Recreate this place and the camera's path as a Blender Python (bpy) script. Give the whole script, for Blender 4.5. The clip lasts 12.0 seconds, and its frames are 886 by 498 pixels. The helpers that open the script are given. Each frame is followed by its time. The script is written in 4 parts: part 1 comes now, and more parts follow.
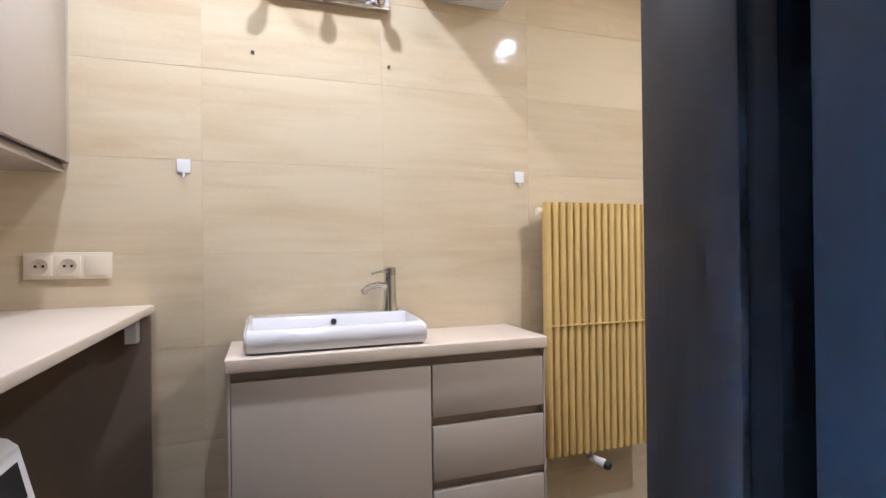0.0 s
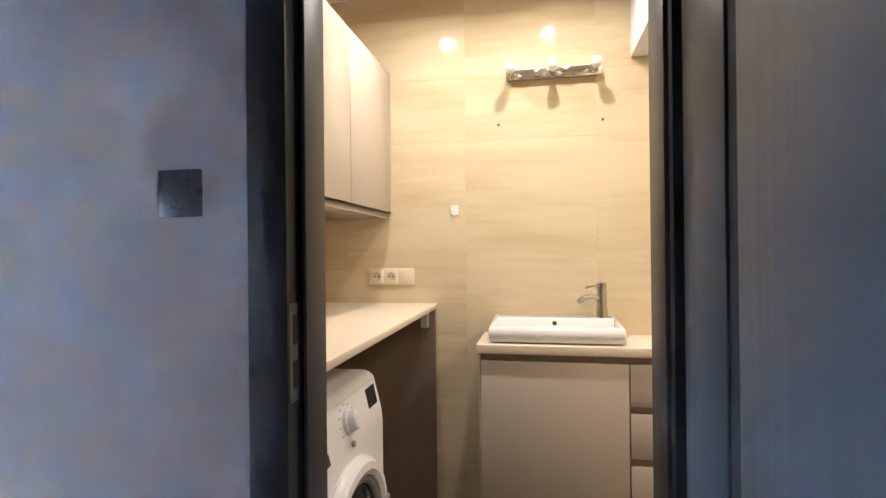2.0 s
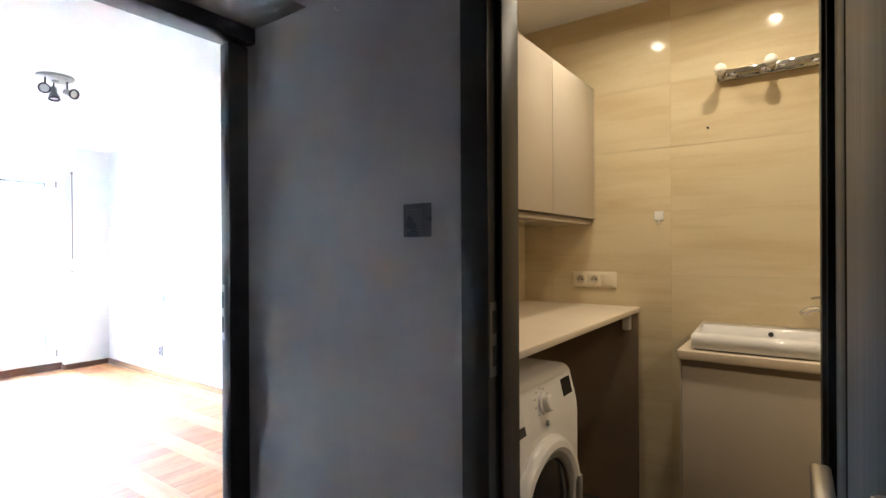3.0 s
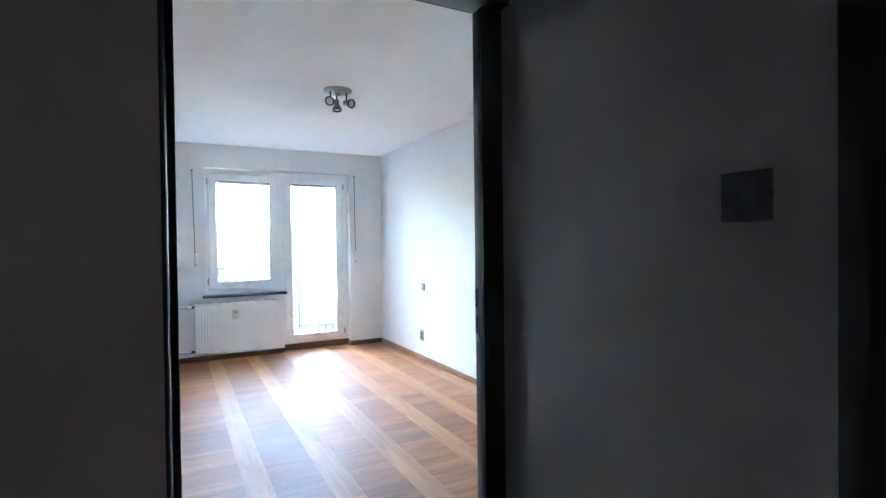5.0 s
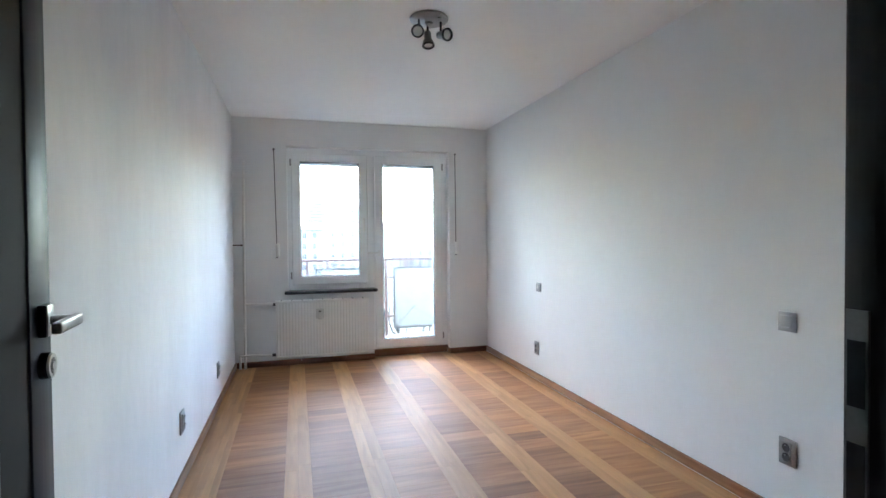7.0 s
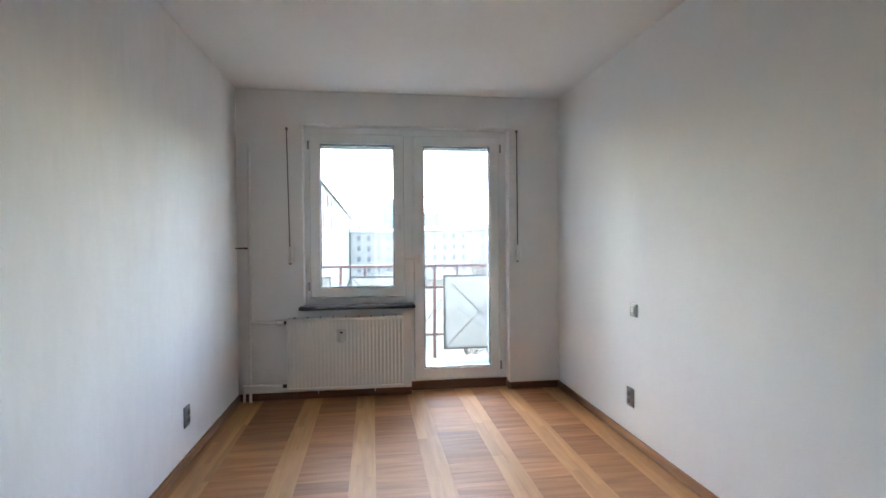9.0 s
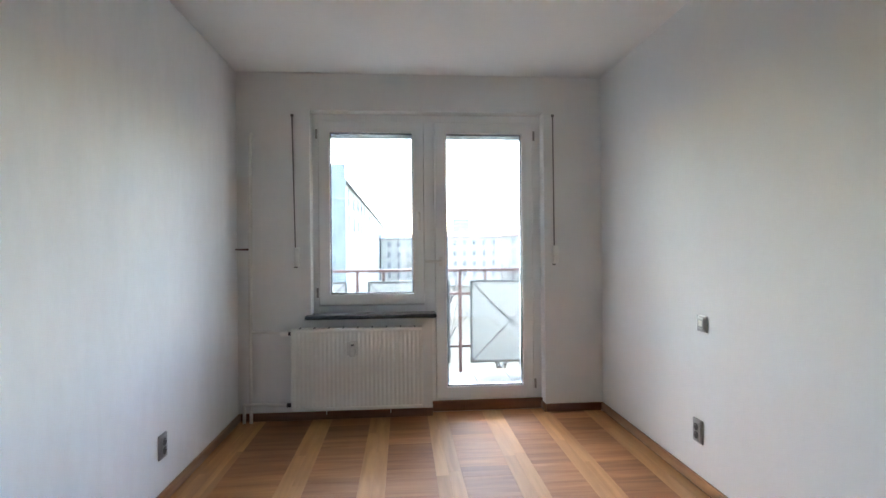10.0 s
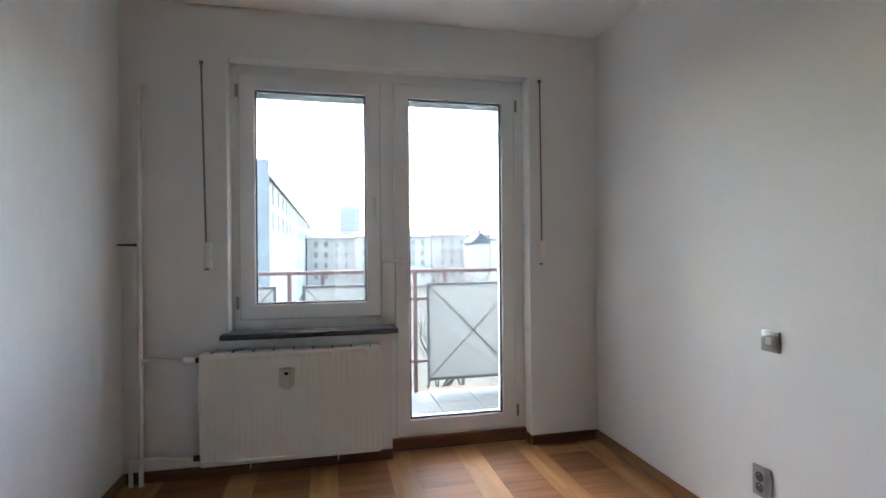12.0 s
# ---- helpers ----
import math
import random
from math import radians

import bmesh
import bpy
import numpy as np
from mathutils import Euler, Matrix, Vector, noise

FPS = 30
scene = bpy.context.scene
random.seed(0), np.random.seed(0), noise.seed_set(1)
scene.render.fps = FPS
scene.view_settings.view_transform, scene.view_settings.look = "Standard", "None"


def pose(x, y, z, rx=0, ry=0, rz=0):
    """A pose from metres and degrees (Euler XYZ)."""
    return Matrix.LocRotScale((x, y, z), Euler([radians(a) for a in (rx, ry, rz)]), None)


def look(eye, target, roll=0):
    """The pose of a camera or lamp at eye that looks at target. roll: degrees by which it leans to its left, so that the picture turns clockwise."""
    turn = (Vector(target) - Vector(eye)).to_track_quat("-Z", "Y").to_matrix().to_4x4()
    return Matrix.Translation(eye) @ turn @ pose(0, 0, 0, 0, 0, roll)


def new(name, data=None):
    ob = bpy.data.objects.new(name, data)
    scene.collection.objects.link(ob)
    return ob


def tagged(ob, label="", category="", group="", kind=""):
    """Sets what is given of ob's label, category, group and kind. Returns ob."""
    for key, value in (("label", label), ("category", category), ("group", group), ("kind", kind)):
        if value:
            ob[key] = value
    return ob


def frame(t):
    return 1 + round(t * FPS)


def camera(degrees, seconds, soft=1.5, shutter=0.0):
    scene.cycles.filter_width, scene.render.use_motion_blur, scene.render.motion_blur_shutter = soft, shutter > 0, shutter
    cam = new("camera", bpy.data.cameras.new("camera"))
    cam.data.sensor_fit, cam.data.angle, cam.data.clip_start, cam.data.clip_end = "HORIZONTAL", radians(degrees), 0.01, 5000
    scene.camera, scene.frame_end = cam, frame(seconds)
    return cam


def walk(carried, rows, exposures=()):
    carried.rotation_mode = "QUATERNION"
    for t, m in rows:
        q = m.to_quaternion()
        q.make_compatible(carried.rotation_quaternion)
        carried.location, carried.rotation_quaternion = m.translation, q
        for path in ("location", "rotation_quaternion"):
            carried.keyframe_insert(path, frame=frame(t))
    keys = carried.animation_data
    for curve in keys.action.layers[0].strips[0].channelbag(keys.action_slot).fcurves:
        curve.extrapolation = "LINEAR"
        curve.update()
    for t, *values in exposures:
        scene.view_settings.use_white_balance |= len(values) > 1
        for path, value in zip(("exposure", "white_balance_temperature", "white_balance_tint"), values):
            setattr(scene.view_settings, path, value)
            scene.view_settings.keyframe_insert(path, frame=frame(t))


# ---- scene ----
cam = camera(82.2, 12.0)
PATH = [
    (0, (0.162, -0.263, 1.201), (0.821, 1.625, 1.207), -0.7),
    (0.5, (0.15, -0.426, 1.208), (0.632, 1.515, 1.23), -0.8),
    (1, (0.18, -0.541, 1.225), (0.514, 1.431, 1.239), -0.7),
    (1.5, (0.238, -0.687, 1.262), (0.332, 1.31, 1.268), -0.5),
    (2, (0.311, -0.827, 1.294), (-0.063, 1.138, 1.299), -0.6),
    (2.5, (0.37, -0.938, 1.317), (-0.472, 0.876, 1.317), -0.3),
    (3, (0.48, -1.039, 1.33), (-0.676, 0.593, 1.33), -0.3),
    (3.5, (0.537, -1.078, 1.344), (-0.851, 0.362, 1.339), -0.4),
    (3.7, (0.566, -1.092, 1.344), (-0.909, 0.26, 1.345), -0.4),
    (5.3, (0.045, -0.842, 1.328), (-1.75, 0.039, 1.296), -0.5),
    (5.5, (-0.052, -0.835, 1.324), (-1.862, 0.015, 1.291), -0.3),
    (6, (-0.29, -0.754, 1.287), (-2.145, -0.009, 1.251), -0.6),
    (6.5, (-0.573, -0.613, 1.269), (-2.462, 0.042, 1.231), -0.5),
    (7, (-0.857, -0.484, 1.271), (-2.778, 0.071, 1.232), -0.5),
    (9, (-2.016, -0.014, 1.264), (-3.996, 0.262, 1.238), -0.4),
    (9.5, (-2.299, 0.043, 1.246), (-4.288, 0.253, 1.234), -0.5),
    (10, (-2.531, 0.093, 1.222), (-4.525, 0.252, 1.221), -0.5),
    (10.5, (-2.795, 0.125, 1.233), (-4.791, 0.253, 1.23), -0.5),
    (11, (-2.991, 0.112, 1.21), (-4.988, 0.208, 1.208), -0.5),
    (11.5, (-3.181, 0.0, 1.219), (-5.175, 0.154, 1.215), -0.5),
    (12, (-3.36, -0.038, 1.198), (-5.311, 0.398, 1.195), -0.5),
]
EXPOSURES = [
    (0.0, 9.3, 4070, 19), (0.5, 9.32, 4200, 16), (1.0, 9.4, 4340, 13), (1.5, 9.5, 4580, 13), (2.0, 9.5, 4830, 16), (2.5, 9.25, 5150, 12), (3.0, 8.5, 5450, 10), (3.5, 7.7, 5560, 9),
    (5.5, 6.85, 5250, 7), (6.5, 6.50, 5500, 8), (7.0, 6.14, 5950, 9), (9.0, 5.72, 6500, 11), (10.5, 5.54, 6560, 11), (12.0, 5.25, 6600, 12),
]
walk(cam, [(t, look(eye, target, roll)) for t, eye, target, roll in PATH], EXPOSURES)

# ---- sky and lamps ----
world = bpy.data.worlds.new("overcast_sky")
scene.world = world
world.use_nodes = True
wn = world.node_tree.nodes
sky = wn.new("ShaderNodeTexSky")
sky.sky_type = "NISHITA"
sky.sun_disc = False
sky.sun_elevation = radians(50)
sky.sun_rotation = radians(250)
sky.dust_density = 1.5
sky.air_density = 1.2
wn["Background"].inputs["Strength"].default_value = 0.15
world.node_tree.links.new(sky.outputs["Color"], wn["Background"].inputs["Color"])

sun = new("sun", bpy.data.lights.new("sun", "SUN"))
sun.data.energy = 0.5
sun.data.angle = radians(20)
sun.data.color = (1.0, 0.97, 0.92)
sun.matrix_world = look((0, 0, 30), (-9, 16, 0))


def ceiling_lamp(x, y, z, watts):
    ob = new("bathroom_light", bpy.data.lights.new("bathroom_light", "AREA"))
    ob.data.shape = "DISK"
    ob.data.size = 0.05
    ob.data.spread = radians(165)
    ob.data.energy = watts
    ob.data.color = (1.0, 0.76, 0.47)
    ob.matrix_world = look((x, y, z), (x, y, 0))


LAMPS = [(-0.21, 1.01, 0.0165), (0.37, 1.03, 0.0190), (1.66, 0.42, 0.0350)]
for lx, ly, watts in LAMPS:
    ceiling_lamp(lx, ly, 2.515, watts)

# fill for the dark hall, set in a window added out of view
hall_fill = new("hall_fill_light", bpy.data.lights.new("hall_fill_light", "AREA"))
hall_fill.data.shape = "RECTANGLE"
hall_fill.data.size, hall_fill.data.size_y = 0.34, 0.42
hall_fill.data.energy = 0.017
hall_fill.data.color = (1.0, 0.86, 0.78)
hall_fill.matrix_world = look((2.24, -2.0, 1.74), (0.0, -2.0, 1.74))

# ---- helpers for meshes ----
ORIGIN = {}


def box(bm, x0, y0, z0, x1, y1, z1, bevel=0.0, segments=2):
    vs = bmesh.ops.create_cube(bm, size=1.0)["verts"]
    for v in vs:
        v.co = Vector((x0 + (v.co.x + 0.5) * (x1 - x0), y0 + (v.co.y + 0.5) * (y1 - y0), z0 + (v.co.z + 0.5) * (z1 - z0)))
    if bevel > 0:
        edges = list({e for v in vs for e in v.link_edges})
        bmesh.ops.bevel(bm, geom=edges, offset=bevel, segments=segments, affect="EDGES", profile=0.5)
    return bm


def rod(bm, p0, p1, r0, r1=None, seg=16):
    """A round bar from p0 to p1."""
    p0, p1 = Vector(p0), Vector(p1)
    r1 = r0 if r1 is None else r1
    d = p1 - p0
    m = Matrix.Translation((p0 + p1) / 2) @ d.to_track_quat("Z", "Y").to_matrix().to_4x4()
    bmesh.ops.create_cone(bm, cap_ends=True, segments=seg, radius1=r0, radius2=r1, depth=d.length, matrix=m)
    return bm


def lathe(bm, profile, axis_point, axis, seg=28):
    """Turns a profile of (radius, height) round an axis."""
    m = Matrix.Translation(axis_point) @ Vector(axis).to_track_quat("Z", "Y").to_matrix().to_4x4()
    rings = []
    for r, hgt in profile:
        if r < 1e-5:
            rings.append([bm.verts.new(m @ Vector((0, 0, hgt)))])
        else:
            rings.append([bm.verts.new(m @ Vector((r * math.cos(2 * math.pi * k / seg), r * math.sin(2 * math.pi * k / seg), hgt))) for k in range(seg)])
    for a, b in zip(rings, rings[1:]):
        for k in range(seg):
            j = (k + 1) % seg
            if len(a) == 1 and len(b) > 1:
                bm.faces.new((a[0], b[j], b[k]))
            elif len(b) == 1 and len(a) > 1:
                bm.faces.new((a[k], a[j], b[0]))
            elif len(a) > 1:
                bm.faces.new((a[k], a[j], b[j], b[k]))
    bmesh.ops.recalc_face_normals(bm, faces=bm.faces[:])
    return bm


def extrude_profile(bm, points, axis, a0, a1):
    """A prism: points are (u, v) in the plane across the axis ('x': y,z; 'y': x,z; 'z': x,y)."""
    def at(u, v, a):
        return {"x": (a, u, v), "y": (u, a, v), "z": (u, v, a)}[axis]
    lo = [bm.verts.new(at(u, v, a0)) for u, v in points]
    hi = [bm.verts.new(at(u, v, a1)) for u, v in points]
    n = len(points)
    for k in range(n):
        bm.faces.new((lo[k], lo[(k + 1) % n], hi[(k + 1) % n], hi[k]))
    bm.faces.new(lo)
    bm.faces.new(hi)
    bmesh.ops.recalc_face_normals(bm, faces=bm.faces[:])
    return bm


def tube(bm, pts, r, seg=12):
    for a, b in zip(pts, pts[1:]):
        rod(bm, a, b, r, seg=seg)
    for p in pts[1:-1]:
        bmesh.ops.create_uvsphere(bm, u_segments=seg, v_segments=8, radius=r * 1.01, matrix=Matrix.Translation(p))
    return bm


def mesh_of(name, bm, material, smooth=False):
    me = bpy.data.meshes.new(name)
    bm.to_mesh(me)
    bm.free()
    me.materials.append(material)
    if smooth:
        for p in me.polygons:
            p.use_smooth = True
        me.set_sharp_from_angle(angle=radians(35))
    return me


def thing(name, base, label, category, group=""):
    ob = new(name)
    ob.location = base
    ob.empty_display_size = 0.1
    ORIGIN[ob.name] = Vector(base)
    return tagged(ob, label, category, group)


def part(name, bm, material, parent, label="", smooth=True):
    org = ORIGIN[parent.name]
    bm.transform(Matrix.Translation(-org))
    ob = new(name, mesh_of(name, bm, material, smooth))
    ob.parent = parent
    ORIGIN[ob.name] = org
    if label:
        ob["label"] = label
    return ob


def solid(name, bm, material, label, category, kind="", smooth=False, group=""):
    ob = new(name, mesh_of(name, bm, material, smooth))
    ORIGIN[ob.name] = Vector((0, 0, 0))
    return tagged(ob, label, category, group, kind)


# ---- materials ----
def material(name, color, rough=0.5, metal=0.0, var=0.0, scale=6.0, bump=0.0, bump_scale=60.0, stretch=(1, 1, 1), coat=0.0, per_object=0.0, rough_var=0.0, spec=0.5):
    """Colour with two scales of variation, uneven gloss and fine relief, in object space of real metres."""
    m = bpy.data.materials.new(name)
    m.use_nodes = True
    n, l = m.node_tree.nodes, m.node_tree.links
    b = n["Principled BSDF"]
    b.inputs["Roughness"].default_value = rough
    b.inputs["Metallic"].default_value = metal
    b.inputs["Coat Weight"].default_value = coat
    b.inputs["Specular IOR Level"].default_value = spec
    geo = n.new("ShaderNodeNewGeometry")
    mp = n.new("ShaderNodeMapping")
    mp.inputs["Scale"].default_value = stretch
    l.new(geo.outputs["Position"], mp.inputs["Vector"])
    base = n.new("ShaderNodeRGB")
    base.outputs[0].default_value = (*color, 1)
    out = base.outputs[0]
    if var > 0 or per_object > 0:
        big = n.new("ShaderNodeTexNoise")
        big.inputs["Scale"].default_value = scale
        big.inputs["Detail"].default_value = 6
        small = n.new("ShaderNodeTexNoise")
        small.inputs["Scale"].default_value = scale * 9
        small.inputs["Detail"].default_value = 3
        l.new(mp.outputs[0], big.inputs["Vector"])
        l.new(mp.outputs[0], small.inputs["Vector"])
        mixn = n.new("ShaderNodeMath")
        mixn.operation = "MULTIPLY_ADD"
        mixn.inputs[1].default_value = 0.45
        l.new(small.outputs["Fac"], mixn.inputs[0])
        l.new(big.outputs["Fac"], mixn.inputs[2])
        rng = n.new("ShaderNodeMapRange")
        rng.inputs["From Min"].default_value = 0.45
        rng.inputs["From Max"].default_value = 1.0
        rng.inputs["To Min"].default_value = 1 - var
        rng.inputs["To Max"].default_value = 1 + var
        l.new(mixn.outputs[0], rng.inputs["Value"])
        val = rng.outputs[0]
        if per_object > 0:
            info = n.new("ShaderNodeObjectInfo")
            r2 = n.new("ShaderNodeMapRange")
            r2.inputs["To Min"].default_value = 1 - per_object
            r2.inputs["To Max"].default_value = 1 + per_object
            l.new(info.outputs["Random"], r2.inputs["Value"])
            mul = n.new("ShaderNodeMath")
            mul.operation = "MULTIPLY"
            l.new(val, mul.inputs[0])
            l.new(r2.outputs[0], mul.inputs[1])
            val = mul.outputs[0]
        sc = n.new("ShaderNodeVectorMath")
        sc.operation = "SCALE"
        l.new(out, sc.inputs[0])
        l.new(val, sc.inputs["Scale"])
        out = sc.outputs[0]
    l.new(out, b.inputs["Base Color"])
    if rough_var > 0:
        rn = n.new("ShaderNodeTexNoise")
        rn.inputs["Scale"].default_value = scale * 2
        rn.inputs["Detail"].default_value = 5
        l.new(mp.outputs[0], rn.inputs["Vector"])
        rr = n.new("ShaderNodeMapRange")
        rr.inputs["To Min"].default_value = max(0.02, rough - rough_var)
        rr.inputs["To Max"].default_value = min(1.0, rough + rough_var)
        l.new(rn.outputs["Fac"], rr.inputs["Value"])
        l.new(rr.outputs[0], b.inputs["Roughness"])
    if bump > 0:
        bn = n.new("ShaderNodeTexNoise")
        bn.inputs["Scale"].default_value = bump_scale
        bn.inputs["Detail"].default_value = 4
        l.new(mp.outputs[0], bn.inputs["Vector"])
        bu = n.new("ShaderNodeBump")
        bu.inputs["Strength"].default_value = bump
        bu.inputs["Distance"].default_value = 0.004
        l.new(bn.outputs["Fac"], bu.inputs["Height"])
        l.new(bu.outputs[0], b.inputs["Normal"])
    return m


def wood(name, dark, light, along, rough=0.28, per_object=0.28):
    """Varnished oak: grain stretched along one axis, streaks, and a tone of its own for each board."""
    m = bpy.data.materials.new(name)
    m.use_nodes = True
    n, l = m.node_tree.nodes, m.node_tree.links
    b = n["Principled BSDF"]
    b.inputs["Specular IOR Level"].default_value = 0.6
    geo = n.new("ShaderNodeNewGeometry")
    info = n.new("ShaderNodeObjectInfo")
    shift = n.new("ShaderNodeVectorMath")
    shift.operation = "SCALE"
    shift.inputs[0].default_value = (7.3, 5.1, 3.7)
    l.new(info.outputs["Random"], shift.inputs["Scale"])
    add = n.new("ShaderNodeVectorMath")
    l.new(geo.outputs["Position"], add.inputs[0])
    l.new(shift.outputs[0], add.inputs[1])
    mp = n.new("ShaderNodeMapping")
    mp.inputs["Scale"].default_value = (1.0, 11, 11) if along == "x" else (11, 1.0, 11)
    l.new(add.outputs[0], mp.inputs["Vector"])
    grain = n.new("ShaderNodeTexNoise")
    grain.inputs["Scale"].default_value = 2.0
    grain.inputs["Detail"].default_value = 9
    grain.inputs["Distortion"].default_value = 0.5
    l.new(mp.outputs[0], grain.inputs["Vector"])
    ramp = n.new("ShaderNodeValToRGB")
    ramp.color_ramp.elements[0].position = 0.32
    ramp.color_ramp.elements[0].color = (*dark, 1)
    ramp.color_ramp.elements[1].position = 0.68
    ramp.color_ramp.elements[1].color = (*light, 1)
    l.new(grain.outputs["Fac"], ramp.inputs["Fac"])
    r2 = n.new("ShaderNodeMapRange")
    r2.inputs["To Min"].default_value = 1 - per_object
    r2.inputs["To Max"].default_value = 1 + per_object
    l.new(info.outputs["Random"], r2.inputs["Value"])
    sc = n.new("ShaderNodeVectorMath")
    sc.operation = "SCALE"
    l.new(ramp.outputs["Color"], sc.inputs[0])
    l.new(r2.outputs[0], sc.inputs["Scale"])
    l.new(sc.outputs[0], b.inputs["Base Color"])
    wear = n.new("ShaderNodeTexNoise")
    wear.inputs["Scale"].default_value = 3.0
    wear.inputs["Detail"].default_value = 6
    l.new(geo.outputs["Position"], wear.inputs["Vector"])
    rr = n.new("ShaderNodeMapRange")
    rr.inputs["To Min"].default_value = rough - 0.08
    rr.inputs["To Max"].default_value = rough + 0.14
    l.new(wear.outputs["Fac"], rr.inputs["Value"])
    l.new(rr.outputs[0], b.inputs["Roughness"])
    bu = n.new("ShaderNodeBump")
    bu.inputs["Strength"].default_value = 0.12
    bu.inputs["Distance"].default_value = 0.002
    l.new(grain.outputs["Fac"], bu.inputs["Height"])
    l.new(bu.outputs[0], b.inputs["Normal"])
    return m


def stone_tile(name, pale, deep):
    """Honed stone-look tile: broad warm clouds and thin level veins that break off at each tile's edge, with a slightly wavy glaze."""
    m = bpy.data.materials.new(name)
    m.use_nodes = True
    n, l = m.node_tree.nodes, m.node_tree.links
    b = n["Principled BSDF"]
    b.inputs["Specular IOR Level"].default_value = 0.15
    geo = n.new("ShaderNodeNewGeometry")
    info = n.new("ShaderNodeObjectInfo")
    shift = n.new("ShaderNodeVectorMath")
    shift.operation = "SCALE"
    shift.inputs[0].default_value = (6.1, 4.7, 9.3)
    l.new(info.outputs["Random"], shift.inputs["Scale"])
    add = n.new("ShaderNodeVectorMath")
    l.new(geo.outputs["Position"], add.inputs[0])
    l.new(shift.outputs[0], add.inputs[1])

    def clouds(scale, stretch, detail, distortion):
        mp = n.new("ShaderNodeMapping")
        mp.inputs["Scale"].default_value = stretch
        l.new(add.outputs[0], mp.inputs["Vector"])
        t = n.new("ShaderNodeTexNoise")
        t.inputs["Scale"].default_value = scale
        t.inputs["Detail"].default_value = detail
        t.inputs["Distortion"].default_value = distortion
        l.new(mp.outputs[0], t.inputs["Vector"])
        return t.outputs["Fac"]

    broad = clouds(1.0, (1.0, 1.0, 4.5), 4, 0.6)
    veins = clouds(2.2, (0.9, 0.9, 11.0), 7, 0.9)
    grain = clouds(60.0, (1.0, 1.0, 1.6), 2, 0.0)
    total = None
    for fac, weight in ((broad, 0.62), (veins, 0.30), (grain, 0.08)):
        mul = n.new("ShaderNodeMath")
        mul.operation = "MULTIPLY_ADD"
        mul.inputs[1].default_value = weight
        l.new(fac, mul.inputs[0])
        if total is None:
            mul.inputs[2].default_value = 0.0
        else:
            l.new(total, mul.inputs[2])
        total = mul.outputs[0]
    ramp = n.new("ShaderNodeValToRGB")
    ramp.color_ramp.elements[0].position = 0.36
    ramp.color_ramp.elements[0].color = (*deep, 1)
    ramp.color_ramp.elements[1].position = 0.56
    ramp.color_ramp.elements[1].color = (*pale, 1)
    l.new(total, ramp.inputs["Fac"])
    tone = n.new("ShaderNodeMapRange")
    tone.inputs["To Min"].default_value = 0.95
    tone.inputs["To Max"].default_value = 1.03
    l.new(info.outputs["Random"], tone.inputs["Value"])
    sc = n.new("ShaderNodeVectorMath")
    sc.operation = "SCALE"
    l.new(ramp.outputs["Color"], sc.inputs[0])
    l.new(tone.outputs[0], sc.inputs["Scale"])
    l.new(sc.outputs[0], b.inputs["Base Color"])
    rr = n.new("ShaderNodeMapRange")
    rr.inputs["To Min"].default_value = 0.06
    rr.inputs["To Max"].default_value = 0.14
    l.new(veins, rr.inputs["Value"])
    l.new(rr.outputs[0], b.inputs["Roughness"])
    relief = clouds(9.0, (1.0, 1.0, 2.0), 4, 0.3)
    bu = n.new("ShaderNodeBump")
    bu.inputs["Strength"].default_value = 0.24
    bu.inputs["Distance"].default_value = 0.004
    l.new(relief, bu.inputs["Height"])
    l.new(bu.outputs[0], b.inputs["Normal"])
    return m


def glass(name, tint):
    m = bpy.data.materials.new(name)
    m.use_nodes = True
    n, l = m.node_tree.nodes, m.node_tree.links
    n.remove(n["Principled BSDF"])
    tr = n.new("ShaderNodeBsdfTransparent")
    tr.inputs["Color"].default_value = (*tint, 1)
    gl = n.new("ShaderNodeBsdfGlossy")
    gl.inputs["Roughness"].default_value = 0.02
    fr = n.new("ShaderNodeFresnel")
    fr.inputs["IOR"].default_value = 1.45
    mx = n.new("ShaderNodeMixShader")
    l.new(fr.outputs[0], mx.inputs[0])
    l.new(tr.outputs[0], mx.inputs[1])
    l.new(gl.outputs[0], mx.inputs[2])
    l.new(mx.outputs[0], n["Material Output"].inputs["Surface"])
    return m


M_WALL = material("white_wall_paint", (0.79, 0.79, 0.785), 0.85, var=0.022, scale=1.6, bump=0.16, bump_scale=60, stretch=(1, 1, 0.5))
M_BRUSHED = material("brush_marked_wall_paint", (0.77, 0.77, 0.765), 0.8, var=0.06, scale=2.4, bump=0.3, bump_scale=38, stretch=(1, 1, 0.3))
# whiter than the walls, so daylight on the reveal is in its colour
M_REVEAL = material("daylight_reveal_paint", (0.88, 0.88, 0.87), 0.7, var=0.015, scale=3, bump=0.08, bump_scale=60)
M_CEIL = material("white_ceiling_paint", (0.86, 0.86, 0.86), 0.9, var=0.02, scale=1.2, bump=0.12, bump_scale=70)
M_GREY = material("grey_hall_paint", (0.48, 0.47, 0.48), 0.62, var=0.05, scale=2.0, bump=0.15, bump_scale=80)
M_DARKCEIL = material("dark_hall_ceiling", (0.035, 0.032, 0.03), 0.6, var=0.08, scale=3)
M_DOOR = material("dark_door_laminate", (0.019, 0.022, 0.029), 0.42, spec=0.13, var=0.06, scale=5, bump=0.015, bump_scale=30, stretch=(8, 8, 0.3), rough_var=0.06)
M_BLACK = material("black_inlay", (0.008, 0.008, 0.009), 0.75, spec=0.14, var=0.05, scale=9)
